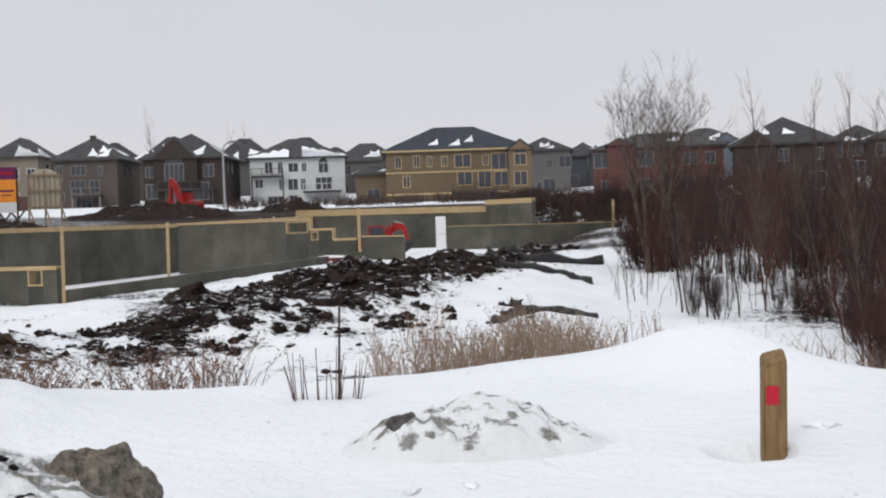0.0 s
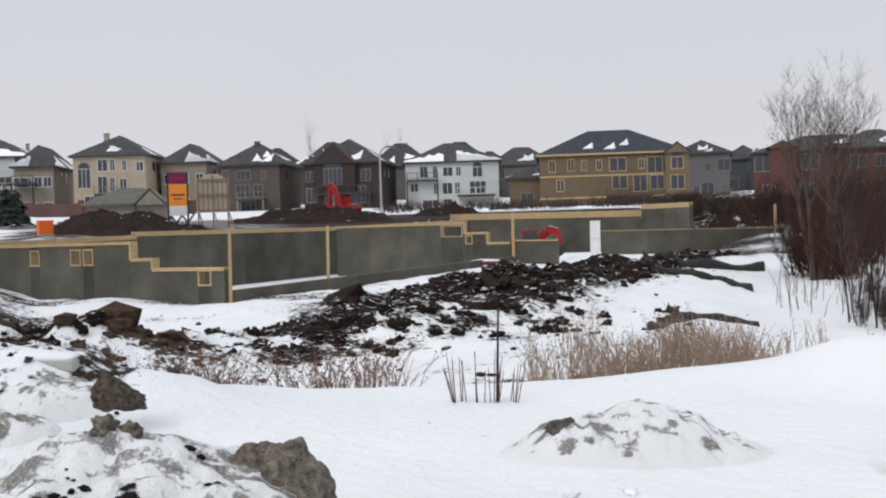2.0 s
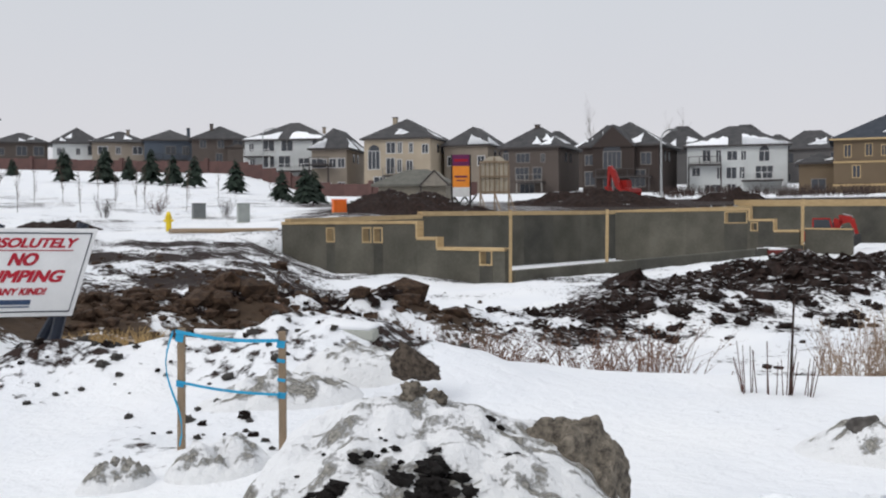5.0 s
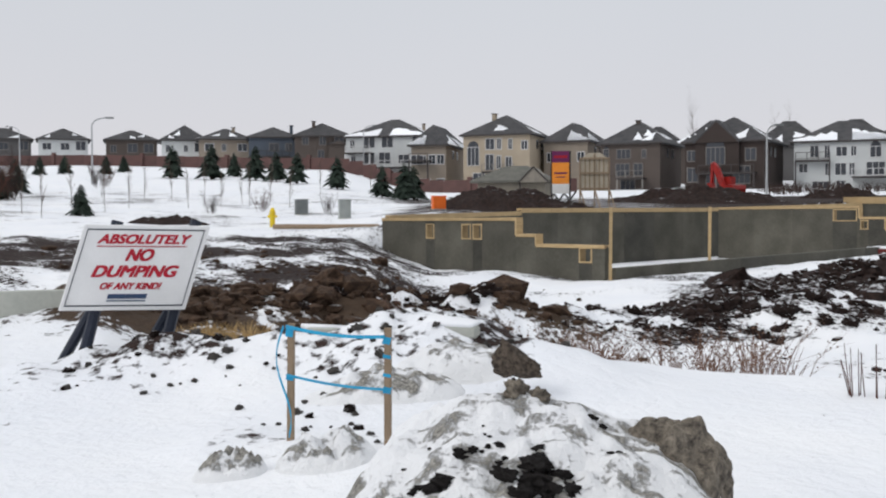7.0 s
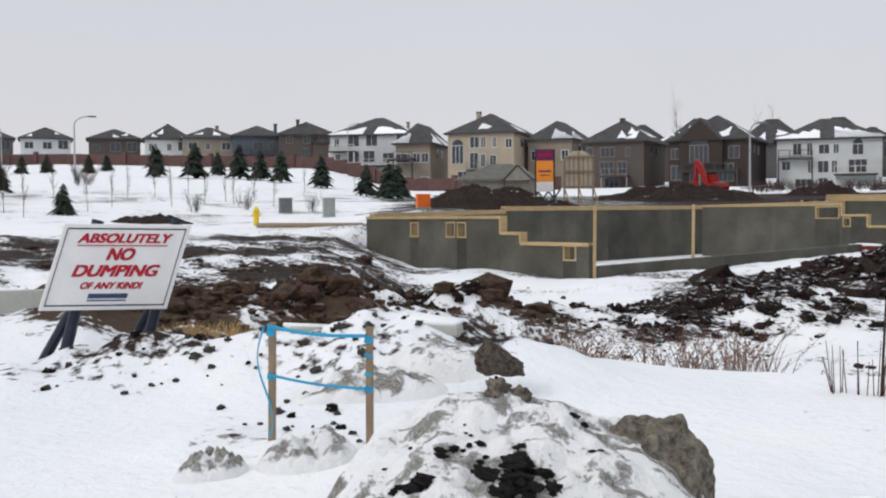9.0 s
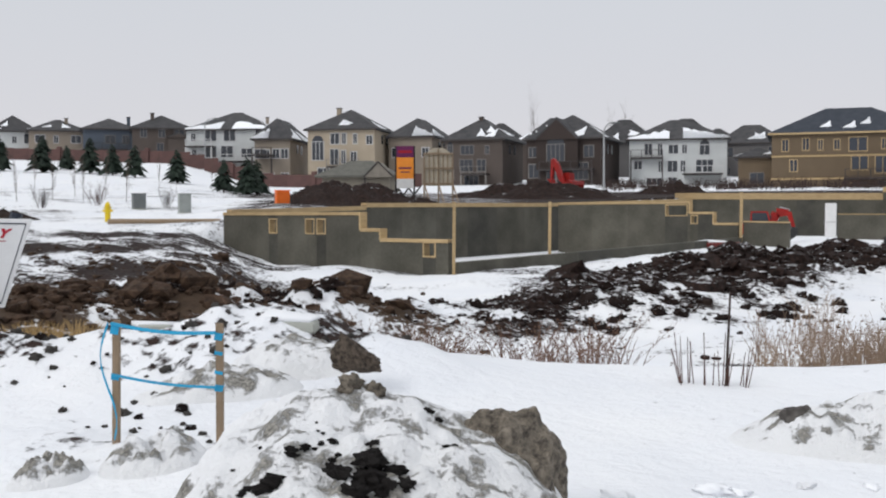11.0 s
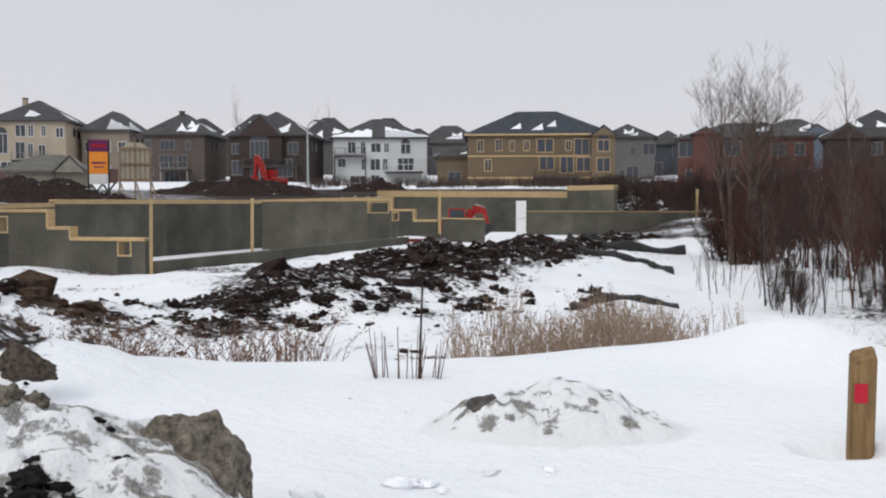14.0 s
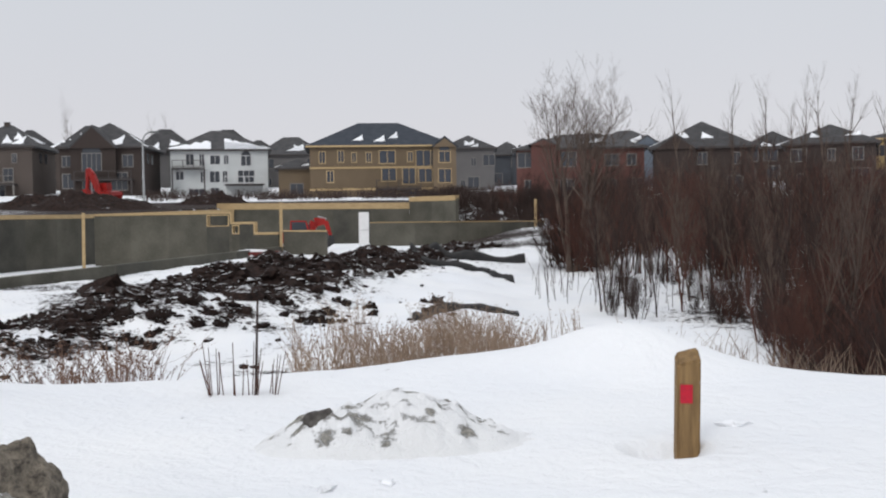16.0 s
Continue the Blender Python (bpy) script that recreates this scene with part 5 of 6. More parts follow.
cabinet(-34.0, 58, 0.62, 1.05, M_cab, "grey-green metal utility cabinet in the snow")
cabinet(-36.3, 62, 0.7, 0.9, M_cabdark, "dark grey metal utility cabinet in the snow")
cabinet(-28.9, 60, 0.75, 0.8, M_orange, "bright orange site box behind the foundation", "site_box")
cabinet(-27.9, 62, 0.8, 0.7, M_cab, "grey site box behind the foundation", "site_box")
hx, hy = polar(-37.9, 50)
hy_ = thing("fire_hydrant", pose(hx, hy, height(hx, hy), 0, 0, 0), "yellow fire hydrant standing in disturbed snow", "hydrant")
part("barrel", tubes(((0, 0, 0), (0, 0, 0.75), 0.13, 0.12), ((0, 0, 0.6), (0, 0, 0.68), 0.17, 0.17)), M_yellow, hy_)
part("bonnet", tubes(((0, 0, 0.75), (0, 0, 0.9), 0.13, 0.05)), M_yellow, hy_)
part("nozzle", tubes(((-0.25, 0, 0.5), (0.25, 0, 0.5), 0.06, 0.06)), M_yellow, hy_)
lx, ly = polar(-35.2, 46)
lg = new("timber_pole", mesh_of(tubes(((-2.2, 0, 0.1), (2.4, 0, 0.1), 0.11, 0.1), n=10), "timber_pole", M_stake))
lg.matrix_world = pose(lx, ly, height(lx, ly), 0, 0, 28)
tagged(lg, "long pale timber pole lying on the snow", "pole")

# brick kiosk
kx, ky = polar(-24.9, 95)
ki = thing("kiosk_building", pose(kx, ky, 3.2, 0, 0, 24.9 - 14), "low grey-beige kiosk building with a hip roof", "building")
part("wall", boxes((-3.1, 0, 0, 3.1, 4, 1.75)), mat("kiosk_wall", (0.3, 0.27, 0.22), (0.22, 0.2, 0.165), 1, 0.9, 0.1), ki)
part("roof", hip(6.4, 4.4, 1.7, 3.1, 0.5), mat("kiosk_roof", (0.12, 0.12, 0.105), (0.17, 0.165, 0.145), 2, 0.9, 0.3), ki)
part("gable", prism([(0.9, 1.5), (3.5, 1.5), (2.2, 2.8)], -0.7, 1.5), mat("kiosk_gable", (0.3, 0.27, 0.23), (0.22, 0.2, 0.17), 2, 0.9, 0.2), ki)
part("bargeboard", tubes(((0.85, -0.72, 1.5), (2.2, -0.72, 2.85), 0.07, 0.07), ((2.2, -0.72, 2.85), (3.55, -0.72, 1.5), 0.07, 0.07)), M_trimd, ki)
part("post", boxes((0.9, -0.6, 0, 1.02, -0.48, 1.5)), M_trimd, ki)


def lamp_post(az, d, h, arm, label, side=1):
    x, y = polar(az, d)
    lp = thing("street_lamp", pose(x, y, height(x, y) - 0.1, 0, 0, -az), label, "street lamp", "street lamps")
    part("pole", tubes(((0, 0, 0), (0, 0, h), 0.11, 0.075)), M_galv, lp)
    rows = []
    for k in range(6):
        t0, t1 = k / 6 * math.pi / 2, (k + 1) / 6 * math.pi / 2
        rows.append(((side * arm * (1 - math.cos(t0)), 0, h + 0.9 * math.sin(t0)), (side * arm * (1 - math.cos(t1)), 0, h + 0.9 * math.sin(t1)), 0.07, 0.06))
    part("arm", tubes(*rows), M_galv, lp)
    part("lamp_head", boxes((side * arm - 0.1, -0.14, h + 0.82, side * arm + side * 0.6 + 0.1, 0.14, h + 0.98), bevel=0.03), M_cabdark, lp)


lamp_post(-11.55, 95, 5.3, 0.7, "tall galvanised street lamp beside the dark house")
lamp_post(-46.9, 110, 5.8, 1.4, "tall galvanised street lamp on the snowy slope")
lamp_post(-32.8, 165, 7.0, 1.5, "street lamp between houses")
lamp_post(-50.3, 180, 5.7, 1.5, "street lamp far up the slope", -1)

# back fence of the gardens
fe = thing("garden_fence", pose(0, 0, 0), "long maroon board fence below the houses", "fence")
for k in range(44):
    a0 = -53 + 0.72 * k
    d0 = np.interp(a0, (-53, -36, -24), (205, 165, 138))
    (x0, y0), (x1, y1) = polar(a0, d0), polar(a0 + 0.72, np.interp(a0 + 0.72, (-53, -36, -24), (205, 165, 138)))
    z0 = height(x0, y0)
    L = math.hypot(x1 - x0, y1 - y0)
    ob = part("fence_panel", boxes((0, -0.03, -0.4, L, 0.03, 1.75)), M_fence, fe)
    ob.matrix_world = pose(x0, y0, z0, 0, 0, math.degrees(math.atan2(y1 - y0, x1 - x0)))
    if k % 6 == 0:
        pp = part("fence_pier", boxes((-0.3, -0.3, -0.4, 0.3, 0.3, 2.2)), M_fence, fe)
        pp.matrix_world = pose(x0, y0, z0, 0, 0, 0)

# silt fabric
def fabric(pts, h, label, seed):
    bm = bmesh.new()
    prev = None
    rng = random.Random(seed)
    n = 26
    for k in range(n + 1):
        t = k / n * (len(pts) - 1)
        i = min(int(t), len(pts) - 2)
        f = t - i
        x, y = pts[i][0] + (pts[i + 1][0] - pts[i][0]) * f, pts[i][1] + (pts[i + 1][1] - pts[i][1]) * f
        z = height(x, y)
        hh = h * (0.8 + 0.25 * math.sin(k * 0.7 + seed) + 0.12 * rng.random())
        o = 0.12 * math.sin(k * 0.9 + seed)
        cur = [bm.verts.new(p) for p in ((x, y - 0.3 + o, z - 0.05), (x, y - 0.06 + o, z + hh * 0.7), (x, y + 0.1 + o, z + hh), (x, y + 0.35 + o, z - 0.05))]
        if prev:
            for j in range(4):
                bm.faces.new((prev[j], prev[(j + 1) % 4], cur[(j + 1) % 4], cur[j]))
        prev = cur
    bmesh.ops.recalc_face_normals(bm, faces=bm.faces)
    return tagged(new("silt_fence", mesh_of(bm, "silt_fence", M_fabric, True)), label, "silt fence", "silt fabric")


fabric([polar(2.5, 22.6), polar(4.0, 23.4), polar(6.2, 24.4), polar(8.2, 25.0)], 0.15, "slumped black silt fabric lying on the snow", 1)
fabric([polar(2.4, 44), polar(4.5, 42), polar(8.6, 41.5)], 0.36, "crumpled black silt fabric by the spoil ridge", 2)
fabric([polar(3.0, 38.5), polar(6.6, 37.6), polar(8.0, 34.5)], 0.22, "thin torn strip of black silt fabric", 3)

# ---------------------------------------------------------------- plants
def grow(bm, p, d, length, r, depth, rng, spread, up, n):
    """A limb of bent segments that throws side shoots."""
    segs = 4 if depth > 1 else 3
    for k in range(segs):
        d = (d + Vector((rng.uniform(-1, 1), rng.uniform(-1, 1), rng.uniform(-0.5, 0.8))) * 0.16 + Vector((0, 0, up * 0.1))).normalized()
        q = p + d * (length / segs)
        r1 = max(r * (1 - 0.75 * (k + 1) / segs), 0.0035)
        tube(bm, p, q, r * (1 - 0.75 * k / segs), r1, n if depth > 1 else 3, False)
        p = q
        if depth > 0 and k > 0:
            for _ in range(2 if depth > 1 else 3):
                sd = (d + Vector((rng.uniform(-1, 1), rng.uniform(-1, 1), rng.uniform(-0.3, 0.7))) * spread).normalized()
                grow(bm, p, sd, length * rng.uniform(0.35, 0.6), r1 * 0.6 + 0.002, depth - 1, rng, spread, up, n)


def chain(bm, pts, n=6):
    """One continuous tapered stem through points with radii."""
    prev = None
    for k, (p, r) in enumerate(pts):
        d = (pts[min(k + 1, len(pts) - 1)][0] - pts[max(k - 1, 0)][0]).normalized()
        u = Vector((1, 0, 0)) - d * d.x
        u.normalize()
        v = d.cross(u)
        ring = [bm.verts.new(p + r * (math.cos(2 * math.pi * i / n) * u + math.sin(2 * math.pi * i / n) * v)) for i in range(n)]
        if prev:
            for i in range(n):
                bm.faces.new((prev[i], prev[(i + 1) % n], ring[(i + 1) % n], ring[i]))
        prev = ring
    bm.faces.new(prev)


def tree(name, x, y, h, seed, label, stems=1, spread=0.9, r=0.1, depth=3, material=None, lean=0.12, category="tree", clear=0.35, reach=1.0):
    rng = random.Random(seed)
    t = thing(name, pose(x, y, height(x, y) - 0.1), label, category, "bare trees" if category == "tree" else "bare shrubs")
    cr = bmesh.new()
    for s in range(stems):
        p = Vector((rng.uniform(-0.3, 0.3) * (stems > 1), rng.uniform(-0.3, 0.3) * (stems > 1), 0))
        d = Vector((rng.uniform(-1, 1) * lean, rng.uniform(-1, 1) * lean, 1)).normalized()
        hh = h * rng.uniform(0.8, 1.0)
        n = 7
        pts = [(p, r)]
        for k in range(n):
            d = (d + Vector((rng.uniform(-1, 1), rng.uniform(-1, 1), 0.5)) * 0.07).normalized()
            p = p + d * hh / n
            r1 = r * (1 - 0.88 * (k + 1) / n)
            pts.append((p, r1))
            if (k + 1) / n > clear:
                for _ in range(3):
                    sd = (d + Vector((rng.uniform(-1, 1), rng.uniform(-1, 1), rng.uniform(-0.1, 0.8))) * spread).normalized()
                    grow(cr, p, sd, hh * reach * rng.uniform(0.16, 0.34) * (1.15 - 0.5 * (k + 1) / n), r1 * 0.55 + 0.004, depth - 1, rng, spread, 0.6, 4)
        tr = bmesh.new()
        chain(tr, pts)
        part("trunk" if category == "tree" else "stem", tr, material or M_bark, t)
    part("crown", cr, material or M_bark, t)
    return t


# the round-headed bare tree over its thicket
bx, by = polar(11.3, 40.0)
tree("bare_tree", bx, by, 5.9, 5, "bare grey tree with a wide crown of fine twigs", stems=5, spread=1.0, r=0.13, depth=3, lean=0.5, clear=0.5, reach=1.9)
tree("bare_tree", bx + 1.0, by + 1.5, 5.6, 6, "bare grey tree with crooked limbs", stems=2, spread=1.0, r=0.09, depth=3, lean=0.3, clear=0.4)
proto = [tree("sapling", *polar(17 + 1.7 * k, 44 + 2.5 * k), 4.2, 40 + k, "slender bare sapling in the thicket", stems=1, spread=0.7, r=0.035, depth=2, material=(M_dark, M_bark, M_twig)[k % 3], lean=0.14, clear=0.2, reach=1.3) for k in range(6)]
rng = random.Random(77)
for k in range(300):
    az, d = rng.uniform(11.5, 34), rng.choice((rng.uniform(15, 40), rng.uniform(30, 75)))
    if d < 45 and az < 27.3 - 0.345 * d:
        continue
    x, y = polar(az, d)
    z = height(x, y)
    s = max(0.45, (1.5 + 0.066 * d * rng.uniform(0.3, 0.93) - z) / 4.6)
    copy_thing(proto[k % 6], pose(x, y, z - 0.1, 0, 0, rng.uniform(0, 360)) @ Matrix.Scale(s, 4))
bush0 = [tree("shrub", *polar(13 + 2 * k, 46 + k), 2.6, 60 + k, "dense red-brown leafless shrub", stems=9, spread=1.0, r=0.02, depth=2, material=(M_twig, M_dark)[k % 2], lean=0.5, category="shrub", clear=0.1) for k in range(4)]
for k in range(290):
    az, d = rng.uniform(7.5, 35), rng.choice((rng.uniform(13, 40), rng.uniform(30, 90)))
    if k < 12:
        az, d = rng.uniform(9.6, 13.2), rng.uniform(39, 43)
    elif d < 45 and az < 31.0 - 0.345 * d or az < 12 and d < 66:
        continue
    x, y = polar(az, d)
    s = rng.uniform(0.6, 1.2) * (1.0 if d > 26 else 0.55)
    copy_thing(bush0[k % 4], pose(x, y, height(x, y) - 0.1, 0, 0, rng.uniform(0, 360)) @ Matrix.Scale(s, 4))

# slender stems that stand on the snowy slope before the thicket
for k in range(24):
    az, d = rng.uniform(12.0, 20), rng.uniform(26, 41)
    x, y = polar(az, d)
    z = height(x, y)
    copy_thing(proto[k % 6], pose(x, y, z - 0.1, 0, 0, rng.uniform(0, 360)) @ Matrix.Scale(max(0.4, (1.5 + 0.05 * d * rng.uniform(0.3, 1.0) - z) / 4.6), 4))
    if k % 2:
        x, y = polar(az + 0.6, d - 0.5)
        copy_thing(bush0[k % 4], pose(x, y, height(x, y) - 0.08, 0, 0, 50 * k) @ Matrix.Scale(rng.uniform(0.2, 0.45), 4))
# low undergrowth in front of the thicket
for k in range(110):
    d = rng.uniform(12.5, 27)
    az = rng.uniform(max(17.5, 28.5 - 0.4 * d), 34)
    copy_thing(bush0[k % 4], pose(*polar(az, d), height(*polar(az, d)) - 0.08, 0, 0, rng.uniform(0, 360)) @ Matrix.Scale(rng.uniform(0.22, 0.5), 4))
for k, (az, d, s) in enumerate(((-51.6, 76, 1.1), (-50.9, 79, 1.3), (-51.2, 84, 1.0), (-46.7, 104, 0.9), (-46.2, 105, 0.7), (-41.0, 64, 0.5), (-38.4, 66, 0.5), (-34.9, 64, 0.45))):
    copy_thing(bush0[(2 * k) % 4 + 1 if k % 2 else k % 4], pose(*polar(az, d), height(*polar(az, d)) - 0.1, 0, 0, 70 * k) @ Matrix.Scale(s, 4))


def strands(name, spots, label, material, kind="stuff", w=0.008, bend=0.25, heads=False, splay=False):
    """Many thin stems as three-sided blades in one mesh; spots: x, y, height."""
    rng = random.Random(len(spots))
    vs, fs = [], []
    xs, ys = np.array([s[0] for s in spots]), np.array([s[1] for s in spots])
    zs = terrain(xs, ys)[0]
    for (x, y, h, *more), z in zip(spots, zs):
        a = rng.uniform(0, 6.28)
        lx, ly = math.cos(a) * bend * h * rng.random(), math.sin(a) * bend * h * rng.random()
        if splay:
            lx, ly = lx * 0.3 + more[0] * h, ly * 0.3 + more[1] * h
        b = len(vs)
        for t, ww in ((0, 1), (0.55, 0.8), (1, 0.35)):
            cx, cy, cz = x + lx * t * t, y + ly * t * t, z - 0.05 + h * t
            for k in range(3):
                an = a + 2.094 * k
                vs.append((cx + math.cos(an) * w * ww, cy + math.sin(an) * w * ww, cz))
        for lvl in (0, 3):
            for k in range(3):
                fs.append((b + lvl + k, b + lvl + (k + 1) % 3, b + lvl + 3 + (k + 1) % 3, b + lvl + 3 + k))
        if heads:
            for _ in range(rng.randint(2, 5)):
                t = rng.uniform(0.55, 1.05)
                cx, cy, cz = x + lx * t * t + rng.uniform(-0.09, 0.09) * h, y + ly * t * t + rng.uniform(-0.09, 0.09) * h, z - 0.05 + h * t
                s = rng.uniform(0.007, 0.017)
                b = len(vs)
                vs += [(cx - s, cy, cz), (cx + s, cy, cz + 0.3 * s), (cx, cy + s, cz + s), (cx, cy - 0.3 * s, cz + 1.8 * s)]
                fs += [(b, b + 1, b + 2), (b, b + 1, b + 3), (b + 1, b + 2, b + 3), (b, b + 2, b + 3)]
                tx, ty, tz = x + lx * t * t * 0.7, y + ly * t * t * 0.7, z - 0.05 + h * t * 0.8
                b = len(vs)
                vs += [(tx, ty, tz), (tx + 0.006, ty, tz), (cx, cy, cz)]
                fs += [(b, b + 1, b + 2)]
    me = bpy.data.meshes.new(name)
    me.from_pydata(vs, [], fs)
    me.materials.append(material)
    return tagged(new(name, me), label, "plants", kind=kind)


rng = random.Random(5)
reed = []
while len(reed) < 1250:
    az, d = rng.uniform(-4, 14), rng.uniform(12.6, 18)
    if noise.noise(Vector((az * 0.35, d * 0.5, 2))) + 0.35 - abs(az - 4.0) * 0.05 > rng.random() * 0.5 + 0.06:
        reed.append((*polar(az, d), rng.uniform(0.3, 0.95)))
strands("reed_bed", reed, "bed of dry tan reeds behind the snow bank", M_reed, heads=True, w=0.006, bend=0.62)
weed = []
for k in range(64):
    az, d = rng.uniform(-34, -9.5), rng.uniform(10.3, 13.2)
    if k > 48:
        az, d = rng.uniform(-25, -21), rng.uniform(10.5, 12.0)
    cx, cy = polar(az, d)
    hh = rng.uniform(0.3, 0.75)
    for _ in range(rng.randint(6, 16)):
        ox, oy = rng.gauss(0, 0.17), rng.gauss(0, 0.17)
        weed.append((cx + ox, cy + oy, hh * rng.uniform(0.5, 1.1), ox * 2.4 + rng.uniform(-0.2, 0.2), oy * 2.4))
strands("dead_weeds", weed, "clumps of dead brown weeds with seed heads on the bank", M_weed, heads=True, w=0.005, bend=0.5, splay=True)
thick = []
while len(thick) < 7000:
    az, d = rng.choice((rng.uniform(10, 34), rng.uniform(19, 34))), rng.uniform(12, 80)
    if (az < 30.5 - 0.345 * d and d < 46) or (d < 45 and rng.random() < 0.6):
        continue
    thick.append((*polar(az, d), (0.8 + 0.45 * noise.noise(Vector((az * 0.8, 3.0, 1.0)))) * min(1.5 + 0.05 * d * rng.random(), 0.8 + 2.6 * rng.random())))
for k in range(2200):
    az, d = rng.uniform(12.3, 19), rng.uniform(46, 62)
    thick.append((*polar(az, d), rng.uniform(0.8, 3.3)))
strands("brush_thicket", thick, "dense red-brown leafless brush", M_twig, w=0.011, bend=0.75)
farb = []
for k in range(8000):
    az, d = (rng.uniform(-12, 12), rng.uniform(100, 128)) if k % 2 else (rng.uniform(3.2, 15), rng.uniform(68, 100))
    if noise.noise(Vector((az * 0.9, d * 0.12, 4))) > -0.12:
        farb.append((*polar(az, d), rng.uniform(0.25, 1.25)))
for k in range(4200):
    az, d = rng.uniform(4.2, 13), rng.uniform(64, 96)
    if noise.noise(Vector((az * 1.3, d * 0.1, 7))) > -0.2:
        farb.append((*polar(az, d), rng.uniform(0.4, 1.5)))
strands("far_brush", farb, "band of dark brush below the houses", M_dark, w=0.03, bend=1.1)


def stalks(x, y, label):
    rng = random.Random(3)
    st = thing("dead_stalks", pose(x, y, height(x, y)), label, "plant")
    for k in range(22):
        a = rng.uniform(-0.26, 0.26)
        bm = bmesh.new()
        tube(bm, (a, rng.uniform(-0.05, 0.05), -0.05), (a * 1.2 + rng.uniform(-0.04, 0.04), rng.uniform(-0.1, 0.1), rng.uniform(0.18, 0.42)), 0.006, 0.003, 4)
        part("stalk", bm, M_twig, st)
    bm = bmesh.new()
    tube(bm, (0.1, 0, -0.05), (0.13, 0, 0.72), 0.012, 0.008, 6)
    part("tall_stalk", bm, M_dark, st, "tall dark seed stalk")


for az, d, u, w in ((-5.2, 12.2, 0.3, 61), (-6.9, 12.6, 0.16, 62), (-7.5, 13.2, 0.1, 63), (-3.4, 13.4, 0.12, 64), (2.0, 13.0, 0.14, 65), (-1.2, 16, 0.14, 66)):
    x, y = polar(az, d)
    rock("soil_clod", x, y, height(x, y) + u * 0.15, u, u * 0.7, u * 0.65, w, "large dark frozen clod of soil in the snow", M_clod, 0.6, 1.7, 4, (0, 0, 40 * w), "clod", taper=0.3)
stalks(-0.94, 8.1, "clump of dark dead stalks in the snow bank")


def conifer(az, d, h, seed, label="small dark spruce on the snowy slope"):
    rng = random.Random(seed)
    x, y = polar(az, d)
    c = thing("spruce", pose(x, y, height(x, y) - 0.05), label, "tree", "spruces")
    part("trunk", tubes(((0, 0, 0), (0, 0, h * 0.95), 0.035 * h, 0.01)), M_dark, c)
    bm = bmesh.new()
    for k in range(260):
        t = rng.random() ** 1.1
        z = h * (0.1 + 0.9 * t)
        rad = h * 0.42 * (1 - t) ** 0.65 + 0.05
        a = rng.uniform(0, 6.28)
        L = rad * rng.uniform(0.4, 1.2)
        o = Vector((math.cos(a), math.sin(a), 0))
        s = Vector((-o.y, o.x, 0)) * L * 0.28
        b = Vector((0, 0, z))
        tip = b + o * L + Vector((0, 0, -0.25 * L))
        m_ = b + o * L * 0.5
        q = [bm.verts.new(v) for v in (b, m_ + s, tip, m_ - s, m_ + Vector((0, 0, 0.16 * L)))]
        for f in ((0, 1, 4), (1, 2, 4), (2, 3, 4), (3, 0, 4)):
            bm.faces.new([q[i] for i in f])
    part("crown", bm, M_needle, c)


for k, (az, d, h) in enumerate(((-42.9, 128, 4.2), (-40.9, 124, 4.4), (-39.7, 132, 3.2), (-38.6, 122, 4.2), (-37.5, 118, 3.6), (-36.4, 112, 3.6), (-34.3, 100, 3.4), (-31.9, 88, 2.9), (-30.7, 84, 3.2), (-30.2, 86, 3.0), (-47.6, 62, 1.9), (-46.2, 140, 2.6), (-48.2, 140, 2.6), (-49.4, 135, 2.4), (-50.6, 90, 3.0), (-51.4, 80, 2.6), (-45.3, 150, 2.6))):
    conifer(az, d, h * 0.95, 100 + k)
yp = [tree("young_tree", *polar(-40.5 + k * 1.5, 72), 2.6, 80 + k, "thin bare young tree planted in the snow", spread=0.4, r=0.02, depth=2, lean=0.03, clear=0.25) for k in range(2)]
for k, (az, d) in enumerate(((-44.4, 78), (-43.0, 82), (-42.2, 70), (-41.3, 88), (-39.4, 76), (-37.9, 80), (-36.9, 70), (-35.2, 90), (-49.5, 60), (-48.0, 74), (-46.4, 66), (-45.2, 70), (-50.4, 64), (-32.5, 100))):
    copy_thing(yp[k % 2], pose(*polar(az, d), height(*polar(az, d)) - 0.05, 0, 0, 50 * k))
for k, (az, d, h) in enumerate(((-15.0, 190, 21), (-10.5, 200, 20), (-11.3, 205, 20), (-21.8, 200, 17), (16.9, 70, 8.6), (19.6, 60, 6.6), (21.0, 64, 7.2), (22.4, 70, 7.4), (23.3, 66, 8.4), (25.0, 58, 7), (27.0, 60, 7), (24.2, 62, 7.6), (6.0, 190, 15))):
    x, y = polar(az, d)
    tree("bare_tree", x, y, (h if d < 100 else h - height(x, y)), 200 + k, "tall thin bare tree beyond the site", spread=0.6, r=0.09 if d < 100 else 0.14, depth=2, lean=0.06, clear=0.4)

